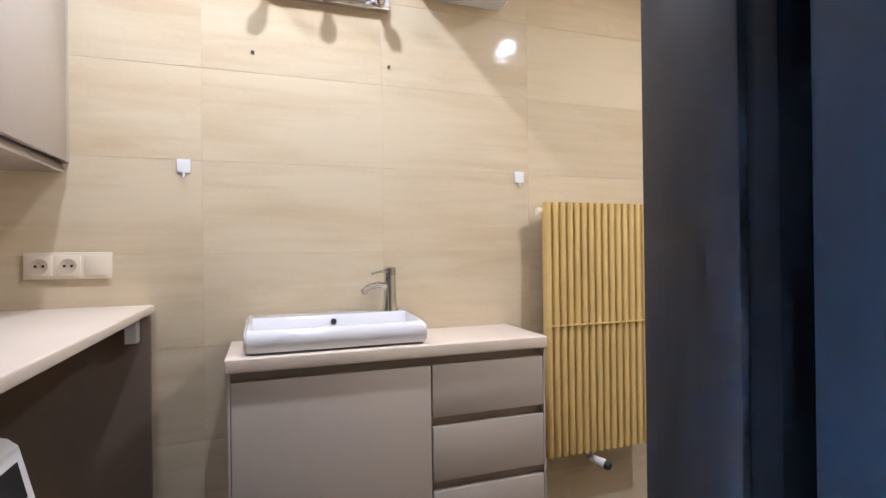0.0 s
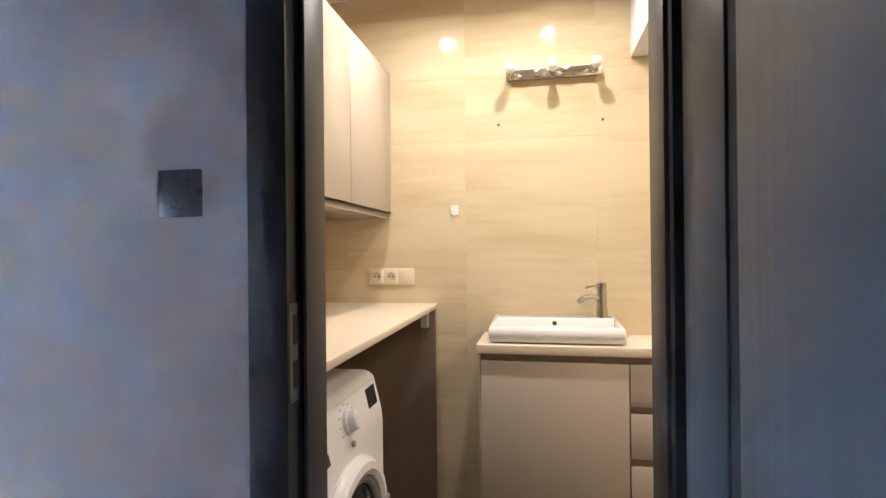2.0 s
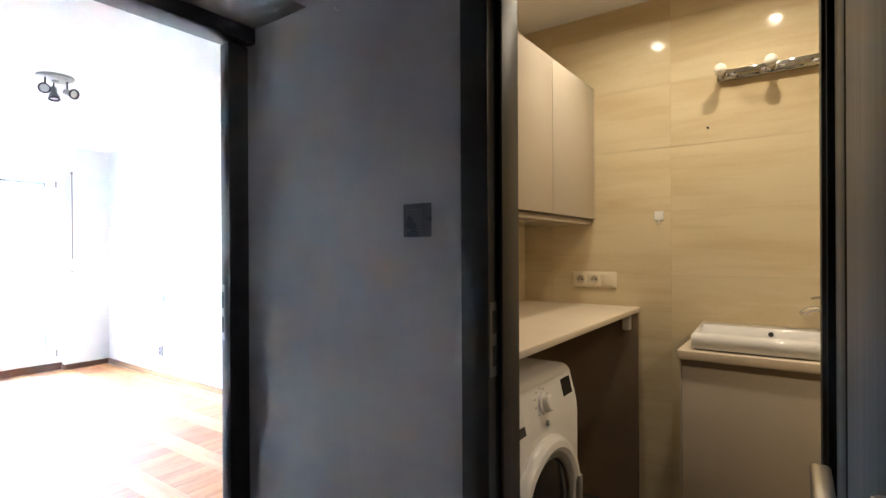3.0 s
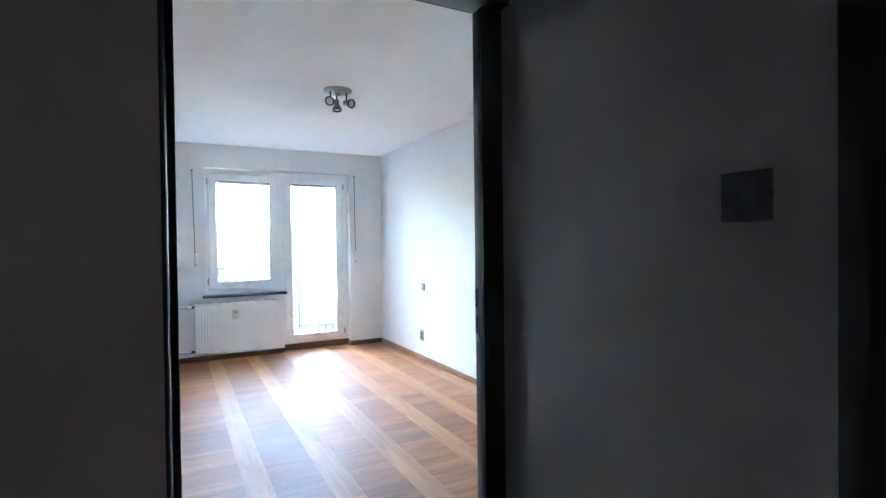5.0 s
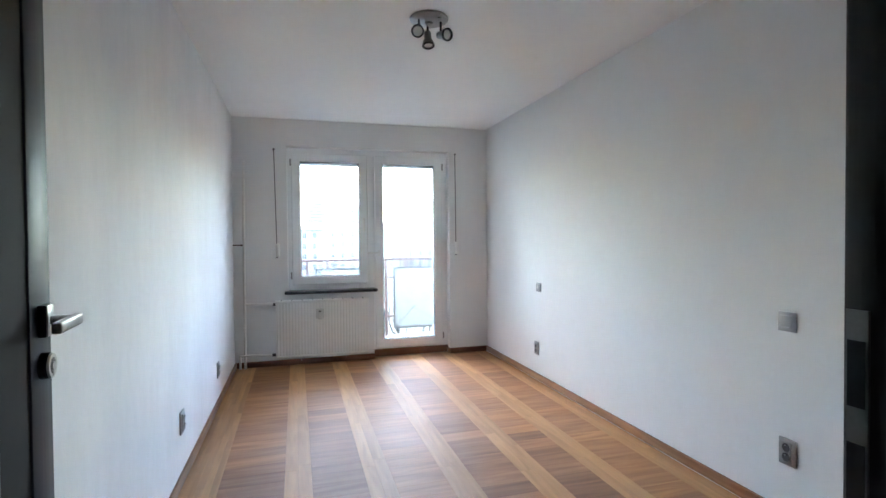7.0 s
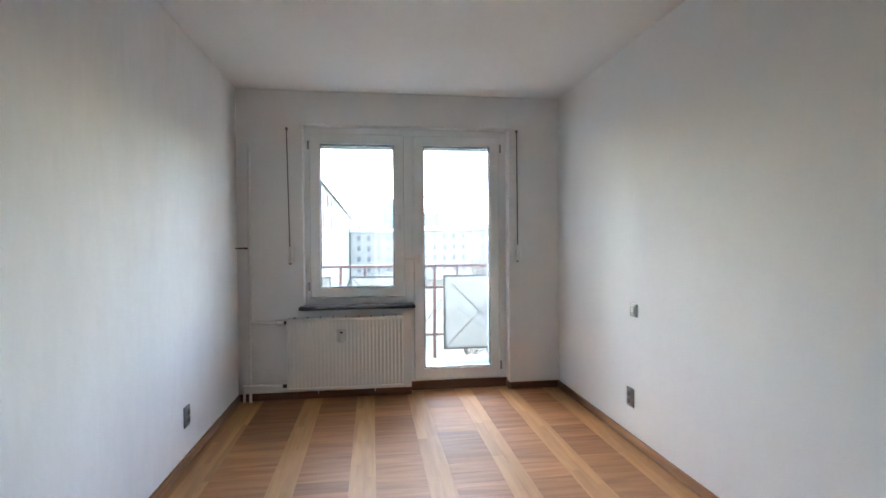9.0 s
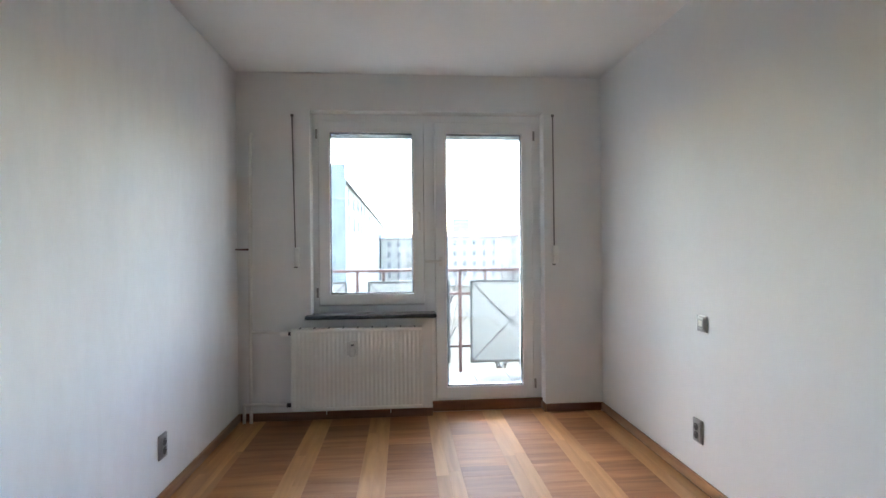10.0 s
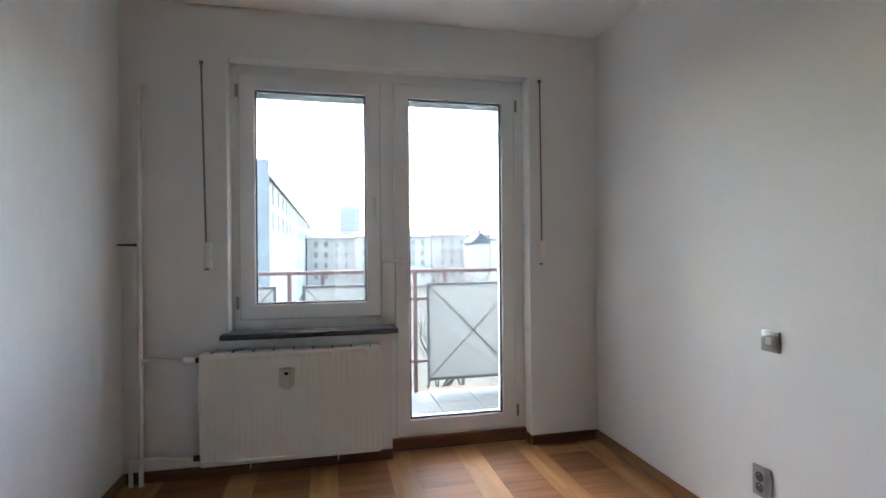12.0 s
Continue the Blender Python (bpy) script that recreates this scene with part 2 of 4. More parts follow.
M_FRAME = material("dark_frame_laminate", (0.036, 0.034, 0.034), 0.42, spec=0.34, var=0.12, scale=5, bump=0.06, bump_scale=30, stretch=(8, 8, 0.3), rough_var=0.06)
M_LINING = material("matt_dark_lining", (0.040, 0.046, 0.056), 0.62, spec=0.16, var=0.10, scale=5, bump=0.03, bump_scale=30, stretch=(8, 8, 0.3), rough_var=0.06)
M_UPVC = material("white_window_plastic", (0.86, 0.88, 0.89), 0.32, var=0.02, scale=5, rough_var=0.06)
M_GASKET = material("black_rubber", (0.02, 0.02, 0.022), 0.6)
M_SILL = material("dark_stone_sill", (0.035, 0.042, 0.05), 0.22, var=0.25, scale=30, rough_var=0.05)
M_RAD = material("white_enamel", (0.80, 0.79, 0.76), 0.35, var=0.03, scale=4, rough_var=0.06)
M_PIPE = material("painted_pipe", (0.78, 0.77, 0.74), 0.45, var=0.05, scale=12, bump=0.15, bump_scale=120)
M_STEEL = material("brushed_steel", (0.36, 0.36, 0.36), 0.30, metal=1.0, var=0.06, scale=20, stretch=(1, 1, 12), rough_var=0.08)
M_CHROME = material("chrome", (0.62, 0.62, 0.63), 0.05, metal=1.0)
M_NICKEL = material("satin_nickel", (0.50, 0.49, 0.47), 0.30, metal=1.0, rough_var=0.05, scale=14)
M_STRIKE = material("dark_strike_metal", (0.22, 0.22, 0.215), 0.45, metal=0.8, var=0.1, scale=30)
M_DKMETAL = material("dark_metal", (0.06, 0.06, 0.065), 0.4, metal=0.6)
M_SOCKET = material("silver_plastic", (0.30, 0.30, 0.30), 0.38, metal=0.45, rough_var=0.05, scale=10)
M_DKPLASTIC = material("dark_grey_plastic", (0.05, 0.05, 0.055), 0.4, rough_var=0.05, scale=12)
M_SWITCH = material("anthracite_plastic", (0.085, 0.09, 0.105), 0.28, rough_var=0.05, scale=12)
M_WHITEPL = material("white_plastic", (0.82, 0.82, 0.80), 0.4, var=0.02, scale=10)
M_METER = material("aged_grey_white_plastic", (0.58, 0.57, 0.54), 0.45, var=0.04, scale=20)
M_CREAMPL = material("cream_plastic", (0.80, 0.72, 0.55), 0.38, var=0.02, scale=10)
# darker cream paints the recess shade into the nearly flat socket wells
M_WELLSHADE = material("shaded_socket_well", (0.60, 0.52, 0.38), 0.5)
M_STRAP = material("grey_blind_strap", (0.20, 0.20, 0.195), 0.8, var=0.2, scale=60)
M_SKIRT = wood("oak_skirting", (0.20, 0.085, 0.03), (0.34, 0.17, 0.07), "x", 0.35, 0.05)
# same oak in a darker tone, for the window wall and threshold
M_SKIRT_Y = wood("darker_oak_skirting_across", (0.13, 0.05, 0.02), (0.22, 0.095, 0.04), "y", 0.35, 0.05)
M_PLANK = wood("oak_plank", (0.293, 0.122, 0.041), (0.447, 0.205, 0.078), "y", 0.55, 0.09)
M_PLANK_DARK = wood("dark_oak_plank", (0.230, 0.091, 0.030), (0.357, 0.158, 0.059), "y", 0.55, 0.09)
M_PLANK_WARM = wood("warm_oak_plank", (0.332, 0.140, 0.044), (0.498, 0.229, 0.081), "y", 0.55, 0.09)
M_BAND = wood("light_oak_strip", (0.409, 0.205, 0.075), (0.549, 0.287, 0.113), "x", 0.55, 0.10)
M_HALLFLOOR = wood("hall_oak", (0.24, 0.12, 0.05), (0.42, 0.25, 0.12), "y", 0.4, 0.05)
M_JOINT = material("dark_floor_base", (0.10, 0.05, 0.022), 0.8)
M_TILE = stone_tile("beige_wall_tile", (0.675, 0.585, 0.390), (0.575, 0.465, 0.278))
M_GROUT = material("beige_grout", (0.56, 0.48, 0.33), 0.9, var=0.08, scale=20)
M_FLOORTILE = material("dark_floor_tile", (0.06, 0.05, 0.045), 0.4, var=0.2, scale=6)
M_CAB = material("greige_lacquer", (0.50, 0.445, 0.37), 0.12, var=0.02, scale=3, rough_var=0.02)
M_CABDARK = material("greige_carcass", (0.30, 0.25, 0.20), 0.5, var=0.03, scale=5)
M_CTOP = material("cream_worktop", (0.74, 0.65, 0.52), 0.35, var=0.03, scale=14, rough_var=0.06)
M_CERAMIC = material("white_ceramic", (0.74, 0.74, 0.75), 0.08, coat=0.2)
M_YELLOW = material("yellow_enamel", (0.68, 0.51, 0.16), 0.34, var=0.06, scale=7, rough_var=0.06)
M_WM = material("white_appliance_enamel", (0.82, 0.81, 0.81), 0.25, var=0.015, scale=5)
M_WMGLASS = material("dark_porthole_glass", (0.012, 0.012, 0.014), 0.06)
M_DISPLAY = material("black_display", (0.01, 0.01, 0.012), 0.15)
M_BULB = material("frosted_bulb", (0.88, 0.86, 0.82), 0.35)
M_RUST = material("red_brown_rail_paint", (0.11, 0.06, 0.055), 0.5, var=0.2, scale=18)
M_RAILDARK = material("dark_grey_rail_paint", (0.07, 0.075, 0.075), 0.5, var=0.15, scale=18)
M_PANEL = material("frosted_balcony_panel", (0.31, 0.32, 0.305), 0.6, spec=0.2, var=0.03, scale=1.5)
M_BALC = material("balcony_tile", (0.12, 0.119, 0.115), 0.6, var=0.12, scale=8, per_object=0.06)
M_CONCRETE = material("concrete", (0.35, 0.34, 0.33), 0.85, var=0.15, scale=3)
M_RENDER = material("pale_render", (0.38, 0.35, 0.32), 0.9, var=0.10, scale=0.4)
M_RENDER2 = material("cream_render", (0.34, 0.30, 0.265), 0.9, var=0.12, scale=0.3)
M_GABLE = material("grey_blue_gable", (0.17, 0.185, 0.195), 0.9, var=0.2, scale=0.5)
M_ROOF = material("grey_roof", (0.19, 0.20, 0.21), 0.7, var=0.2, scale=1.5)
M_SLATE = material("dark_slate_roof", (0.06, 0.065, 0.07), 0.7, var=0.2, scale=1.5)
M_BRICKRED = material("red_roof_tiles", (0.34, 0.21, 0.18), 0.8, var=0.2, scale=1.5)
M_PANEW = material("far_window_glass", (0.13, 0.13, 0.13), 0.2)
M_BARK = material("grey_bark", (0.07, 0.058, 0.05), 0.9, var=0.25, scale=9, bump=0.4, bump_scale=40)
M_GROUND = material("winter_ground", (0.07, 0.065, 0.045), 0.95, var=0.35, scale=0.25)
M_PORCH = material("far_tower_render", (0.27, 0.28, 0.29), 0.9, var=0.1, scale=0.2)
# grey tint darkens the bright outdoor view; shadowless panes still admit daylight
M_GLASS = glass("grey_dimming_glass", (0.59, 0.61, 0.605))

# ---- plan ----
XW, YR, YL, HB = -6.26, 1.593, -1.083, 2.50      # bedroom: window wall, side walls, ceiling
XD0, XD1 = -1.07, -1.20                           # bedroom door: hall face of the frame, room face of the wall
YH, YB0, YB1 = 0.03, 0.125, 1.574                 # hall wall face, bathroom front and back walls
XBL, XBR, HBATH, FBATH = -0.80, 2.2, 2.538, 0.05
XN, YN = -0.72, -0.893                            # corner of the niche before the bedroom door
XWO = -6.62                                       # outer face of the window wall
SILL, HEAD, WY0, WYM, WY1 = 0.725, 2.235, -0.572, 0.305, 1.155


def wall(name, boxes, mat, label):
    bm = bmesh.new()
    for b in boxes:
        box(bm, *b)
    return solid(name, bm, mat, label, "wall", "structure")


w_win = wall("wall_window", [
    (XWO, YL - 0.2, -0.3, XW, WY0, HB + 0.1), (XWO, WY1, -0.3, XW, YR + 0.2, HB + 0.1),
    (XWO, WY0, HEAD, XW, WY1, HB + 0.1), (XWO, WY0, -0.3, XW, WYM, SILL - 0.002), (XWO, WYM, -0.3, XW, WY1, -0.002)], M_WALL,
    "white painted plaster wall round the window and balcony door")
wall("wall_bedroom_right", [(XW, YR, -0.3, XD1 + 0.2, YR + 0.2, HB + 0.1)], M_WALL, "white painted plaster wall with silver sockets")
wall("wall_bedroom_left", [(XW, YL - 0.2, -0.3, XD1, YL, HB + 0.1)], M_BRUSHED, "white painted plaster wall with brush marks")
wall("wall_bedroom_door", [
    (XD1, 0.0305, -0.3, -1.152, YR, HB + 0.1), (XD1, YL - 0.2, -0.3, XD1 + 0.12, YN - 0.004, HB + 0.1), (XD1, YN - 0.004, 2.09, XD1 + 0.12, 0.0295, HB + 0.1)],
    M_WALL, "white painted wall round the bedroom door")
wall("wall_hall_niche", [
    (XD1 + 0.122, -2.6, -0.3, XN, YN, 2.6), (XD1 + 0.122, YN, 2.10, -0.80, YH, 2.6)], M_GREY, "grey painted wall and lintel of the door niche")
wall("wall_hall_bathroom", [
    (-1.150, YH, -0.3, -0.21, YB0, 2.6), (-0.21, YH, 2.09, 0.62, YB0, 2.6), (0.62, YH, -0.3, XBR + 0.2, YB0, 2.6)], M_GREY,
    "grey painted hall wall with a dark light switch")
# unseen closing walls, kept pale to bounce light back into the hall
wall("wall_hall_far", [
    (XBR, -2.6, -0.3, XBR + 0.2, -2.20, 2.6), (XBR, -1.80, -0.3, XBR + 0.2, YH, 2.6), (XBR, -2.20, -0.3, XBR + 0.2, -1.80, 1.50), (XBR, -2.20, 1.98, XBR + 0.2, -1.80, 2.6)],
    M_WALL, "plain pale hall wall with an opening for the added window")
wall("wall_hall_back", [(XN, -2.6, -0.3, XBR, -2.4, 2.6)], M_WALL, "plain pale hall wall")

solid("ceiling_bedroom", box(bmesh.new(), XW, YL, HB, XD1, YR, HB + 0.1), M_CEIL, "white painted bedroom ceiling", "ceiling", "structure")
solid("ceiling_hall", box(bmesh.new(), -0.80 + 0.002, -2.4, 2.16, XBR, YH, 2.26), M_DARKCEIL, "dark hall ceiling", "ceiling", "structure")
bm = bmesh.new()
box(bm, XBL, YB0, HBATH, XBR, YB1, HBATH + 0.1)
box(bm, XBL + 0.10, YB0 + 0.10, HBATH - 0.012, XBR - 0.10, YB1 - 0.10, HBATH - 0.002)
solid("ceiling_bathroom", bm, M_CEIL, "white bathroom ceiling with a lowered panel", "ceiling", "structure")
# hall floor is out of view, its mid brown set for bounce
solid("floor_hall", box(bmesh.new(), XD1, -2.4, -0.3, XBR, YH, 0.0), M_HALLFLOOR, "brown oak hall floor", "floor", "structure")
solid("floor_bathroom", box(bmesh.new(), XBL, YB0, -0.3, XBR, YB1, FBATH), M_FLOORTILE, "dark tiled bathroom floor", "floor", "structure")


# ---- windows and doors ----
def ring(bm, axis_x0, axis_x1, y0, z0, y1, z1, w, bevel=0.004, wb=None):
    """A mitred rectangular frame in a plane x = const, from x0 to x1 deep and w wide (wb at the bottom), with eased edges."""
    wb = w if wb is None else wb
    e = bevel if bevel > 0 else 0.0004
    d = axis_x1 - axis_x0
    section = [(0.0, 0.0), (0.0, d - e), (e, d), (1.0 - e / w, d), (1.0, d - 2 * e), (1.0, 0.0)]
    rings = []
    for k, (share, depth) in enumerate(section):
        share = e / w if k == 2 else share
        a, c = share * w, share * wb
        rings.append([bm.verts.new((axis_x0 + depth, yy, zz)) for yy, zz in ((y0 + a, z0 + c), (y1 - a, z0 + c), (y1 - a, z1 - a), (y0 + a, z1 - a))])
    faces = []
    for p, q in zip(rings, rings[1:] + rings[:1]):
        for k in range(4):
            j = (k + 1) % 4
            faces.append(bm.faces.new((p[k], p[j], q[j], q[k])))
    bmesh.ops.recalc_face_normals(bm, faces=faces)
    return bm


def glazed_sash(parent, y0, z0, y1, z1, w, label, bottom=None):
    xf = -6.345
    s = part("sash", ring(bmesh.new(), xf - 0.075, xf, y0, z0, y1, z1, w, 0.006, bottom), M_UPVC, parent, label)
    wb = w if bottom is None else bottom
    part("gasket", ring(bmesh.new(), xf - 0.030, xf - 0.012, y0 + w - 0.004, z0 + wb - 0.004, y1 - w + 0.004, z1 - w + 0.004, 0.011, 0.0), M_GASKET, s)
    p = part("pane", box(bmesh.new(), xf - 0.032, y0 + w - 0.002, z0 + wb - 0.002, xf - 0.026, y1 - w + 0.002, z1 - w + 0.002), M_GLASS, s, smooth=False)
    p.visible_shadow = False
    for hz in (z0 + 0.10, z1 - 0.10):
        yy = y0 - 0.008 if y0 < 0 else y1 + 0.008
        part("hinge", rod(bmesh.new(), (xf + 0.006, yy, hz - 0.035), (xf + 0.006, yy, hz + 0.035), 0.008, seg=10), M_STEEL, s)
    return s


# unseen window with an opaque pane, added to carry the hall fill
hw = thing("added_hall_window", (2.3, -2.0, 1.5), "unseen hall window added to hold the fill light", "window")
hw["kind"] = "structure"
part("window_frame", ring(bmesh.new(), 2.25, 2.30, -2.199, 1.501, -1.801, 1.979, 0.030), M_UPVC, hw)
part("pane", box(bmesh.new(), 2.27, -2.170, 1.530, 2.278, -1.830, 1.950), M_WHITEPL, hw, "opaque pane behind the fill light", False)

win = thing("window_1", (-6.4, 0.3, 0.0), "white plastic window and balcony door in one frame", "window")
win["kind"] = "structure"
xf = -6.36
bm = bmesh.new()
fb = 0.065
box(bm, xf - 0.07, WY0 + 0.002, SILL, xf, WY0 + fb, HEAD - 0.002)
box(bm, xf - 0.07, WY0 + fb, HEAD - fb, xf, WY1 - fb, HEAD - 0.002)
box(bm, xf - 0.07, WY1 - fb, 0.075, xf, WY1 - 0.002, HEAD - 0.002)
box(bm, xf - 0.07, WY0 + fb, SILL, xf, 0.235, SILL + 0.095)
box(bm, xf - 0.07, 0.235, 0.075, xf + 0.006, 0.352, HEAD - fb)
box(bm, xf - 0.07, 0.352, 0.075, xf, WY1 - fb, 0.11)
part("window_frame", bm, M_UPVC, win, smooth=False)
part("mullion_cover", box(bmesh.new(), xf + 0.0062, 0.262, SILL + 0.03, xf + 0.0105, 0.331, HEAD - fb - 0.002, 0.002), M_UPVC, win)
sash_w = glazed_sash(win, -0.525, 0.805, 0.258, 2.178, 0.088, "white tilt window sash")
sash_d = glazed_sash(win, 0.338, 0.090, 1.088, 2.175, 0.088, "white balcony door sash", 0.092)
bm = box(bmesh.new(), -6.348, 0.203, 1.43, -6.338, 0.229, 1.50, 0.003)
h = part("handle", bm, M_WHITEPL, sash_w, "white plastic window handle")
bm = rod(bmesh.new(), (-6.338, 0.216, 1.475), (-6.30, 0.216, 1.475), 0.010)
box(bm, -6.312, 0.206, 1.36, -6.296, 0.226, 1.485, 0.005)
part("lever", bm, M_WHITEPL, win)
bm = box(bmesh.new(), -6.348, 0.365, 1.09, -6.338, 0.391, 1.16, 0.003)
part("handle", bm, M_WHITEPL, sash_d, "white plastic balcony door handle")
bm = rod(bmesh.new(), (-6.338, 0.378, 1.125), (-6.30, 0.378, 1.125), 0.010)
box(bm, -6.312, 0.255, 1.116, -6.296, 0.388, 1.136, 0.005)
part("lever", bm, M_WHITEPL, win)
for yy in (-0.437 + 0.03, 0.99 - 0.03):
    part("blind_stop", rod(bmesh.new(), (-6.385, yy, 2.062), (-6.378, yy, 2.062), 0.010), M_WHITEPL, win)
for y0, y1 in ((-0.437, 0.17), (0.426, 1.0)):
    part("blind_slat", box(bmesh.new(), -6.425, y0, 2.058, -6.412, y1, 2.09, 0.003), M_UPVC, win, "end slat of the raised roller blind")

# thin liners in the whitened tone that stands in for daylight
bm = box(bmesh.new(), -6.358, WY0 + 0.0005, SILL + 0.029, XW + 0.003, WY0 + 0.006, HEAD - 0.0005, 0.002, 1)
box(bm, -6.358, WY1 - 0.006, 0.059, XW + 0.003, WY1 - 0.0005, HEAD - 0.0005, 0.002, 1)
box(bm, -6.358, WY0 + 0.006, HEAD - 0.006, XW + 0.003, WY1 - 0.006, HEAD - 0.0005, 0.002, 1)
solid("window_reveal", bm, M_REVEAL, "smooth plaster reveal round the window, whitened for daylight on it", "reveal", "structure", True)
bm = box(bmesh.new(), -6.36, WY0 - 0.03, SILL - 0.001, -6.185, WYM + 0.03, SILL + 0.028, 0.008, 3)
solid("window_sill", bm, M_SILL, "dark polished stone window sill above the radiator", "window sill", "structure", True)
bm = box(bmesh.new(), -6.42, WYM, 0.0, -6.335, WY1, 0.076, 0.004, 1)
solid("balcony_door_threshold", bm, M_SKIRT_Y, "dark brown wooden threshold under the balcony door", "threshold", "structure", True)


def skirting(name, boxes, mat):
    bm = bmesh.new()
    for b in boxes:
        box(bm, *b, 0.006, 2)
    return solid(name, bm, mat, "brown varnished oak skirting board", "skirting board", "structure", True)


skirting("baseboard", [(XW, YR - 0.018, 0.0, XD1, YR - 0.001, 0.058)], M_SKIRT)
skirting("baseboard", [(XW, YL + 0.001, 0.0, XD1, YL + 0.018, 0.058)], M_SKIRT)
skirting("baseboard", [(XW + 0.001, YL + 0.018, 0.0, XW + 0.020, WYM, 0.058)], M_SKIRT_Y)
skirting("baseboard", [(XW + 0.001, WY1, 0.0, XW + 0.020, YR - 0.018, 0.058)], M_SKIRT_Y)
skirting("baseboard", [(-6.335, WY1 - 0.018, 0.0, XW + 0.020, WY1 - 0.001, 0.058)], M_SKIRT)


# ---- inner doors ----
def lever_handle(parent, face, side, along, out, thick):
    """Upright rose with a flat lever on a neck, and a round lock rose; face: point on the leaf, side: outward normal, along: way of the lever."""
    face, side, along = Vector(face), Vector(side), Vector(along)
    m = Matrix(((*along, 0), (*side, 0), (0, 0, 1, 0), (0, 0, 0, 1))).transposed()
    m.translation = face

    def placed(bm):
        bm.transform(m)
        return bm

    rose = part("handle", placed(box(bmesh.new(), -0.020, 0.0, -0.031, 0.020, thick, 0.031, 0.002)), M_DKMETAL, parent, "dark metal lever handle with a nickel face")
    part("rose_face", placed(box(bmesh.new(), -0.0185, thick, -0.0295, 0.0185, thick + 0.0025, 0.0295, 0.001)), M_NICKEL, rose, "nickel rose face")
    bm = rod(bmesh.new(), (0, thick, 0), (0, out - 0.004, 0), 0.009)
    box(bm, -0.012, out - 0.016, -0.0105, 0.122, out, 0.0105, 0.004, 3)
    part("lever", placed(bm), M_NICKEL, rose, "satin nickel lever")
    z = -0.088
    part("key_rose", placed(lathe(bmesh.new(), [(0, 0), (0.026, 0), (0.026, thick - 0.002), (0.0245, thick), (0, thick)], (0, 0, z), (0, 1, 0), 28)), M_DKMETAL, parent, "dark round lock rose")
    part("rose_ring", placed(lathe(bmesh.new(), [(0.015, thick), (0.0245, thick), (0.0235, thick + 0.004), (0.016, thick + 0.004), (0.015, thick)], (0, 0, z), (0, 1, 0), 28)), M_NICKEL, parent, "nickel ring of the lock rose")
    bm = rod(bmesh.new(), (0, thick, z), (0, thick + 0.006, z), 0.0085)
    box(bm, -0.0045, thick, z - 0.020, 0.0045, thick + 0.0055, z - 0.004, 0.002)
    part("lock_cylinder", placed(bm), M_STEEL, parent)


def door_leaf(name, hinge, angle, width, height, z0, strips, label, out, thick):
    """A slab hinged at its origin, running along its own x, 40 mm thick, with black inlays at the given spans."""
    d = thing(name, hinge, label, "door")
    d["kind"] = "structure"
    ORIGIN[d.name] = Vector((0, 0, 0))
    xs = [0.0]
    for a, b in strips:
        xs += [a, b]
    xs.append(width)
    for k in range(len(xs) - 1):
        a, b = xs[k], xs[k + 1]
        if k % 2 == 0:
            part("panel", box(bmesh.new(), a, -0.02, z0, b, 0.02, z0 + height, 0.003), M_DOOR, d)
        else:
            part("inlay", box(bmesh.new(), a, -0.016, z0, b, 0.016, z0 + height), M_BLACK, d, "black vertical inlay", False)
    for side in (-1, 1):
        lever_handle(d, (width - 0.055, 0.02 * side, 1.12), (0, side, 0), (-1, 0, 0), out, thick)
    d.rotation_euler = (0, 0, radians(angle))
    return d


door_leaf("door_1", (0.543, -0.012, 0.0), -89.3, 0.62, 1.97, 0.06, [(0.168, 0.203)], "dark laminate bathroom door standing open into the hall", 0.044, 0.008)
door_leaf("door_2", (-1.205, -0.898, 0.0), 185.8, 0.865, 2.03, 0.008, [(0.62, 0.755)], "dark laminate bedroom door standing open along the wall", 0.066, 0.014)

# bathroom door frame
fr = thing("door_frame_1", (0.15, 0.08, 0.0), "dark laminate frame of the bathroom door with a steel strike", "door frame")
fr["kind"] = "structure"
bm = box(bmesh.new(), -0.212, 0.014, 0.0, -0.134, YB0 + 0.012, 2.09, 0.003)
part("architrave", bm, M_FRAME, fr)
bm = box(bmesh.new(), -0.134, 0.066, 0.0, -0.122, YB0 + 0.012, 2.04, 0.002)
part("rebate", bm, M_BLACK, fr)
bm = box(bmesh.new(), -0.122, 0.050, 0.0, -0.114, YB0 + 0.012, 2.04, 0.002)
part("jamb", bm, M_FRAME, fr)
bm = box(bmesh.new(), 0.506, 0.030, 0.0, 0.625, YB0 + 0.012, 2.09, 0.003)
part("jamb", bm, M_FRAME, fr)
bm = box(bmesh.new(), 0.513, 0.003, 0.0, 0.625, 0.030, 2.09, 0.002)
part("seal", bm, M_BLACK, fr)
bm = box(bmesh.new(), -0.134, 0.032, 2.04, 0.625, YB0 + 0.012, 2.09, 0.003)
part("head", bm, M_FRAME, fr)


def strike(parent, boxes_steel, boxes_black):
    bm = bmesh.new()
    for b in boxes_steel:
        box(bm, *b)
    s = part("strike_plate", bm, M_STRIKE, parent, "nickel strike plate", False)
    for b in boxes_black:
        part("latch_hole", box(bmesh.new(), *b), M_GASKET, s, smooth=False)


strike(fr, [(-0.1345, 0.018, 1.02, -0.1315, 0.052, 1.20)],
       [(-0.1320, 0.030, 1.045, -0.1305, 0.047, 1.095), (-0.1320, 0.030, 1.125, -0.1305, 0.047, 1.18)])

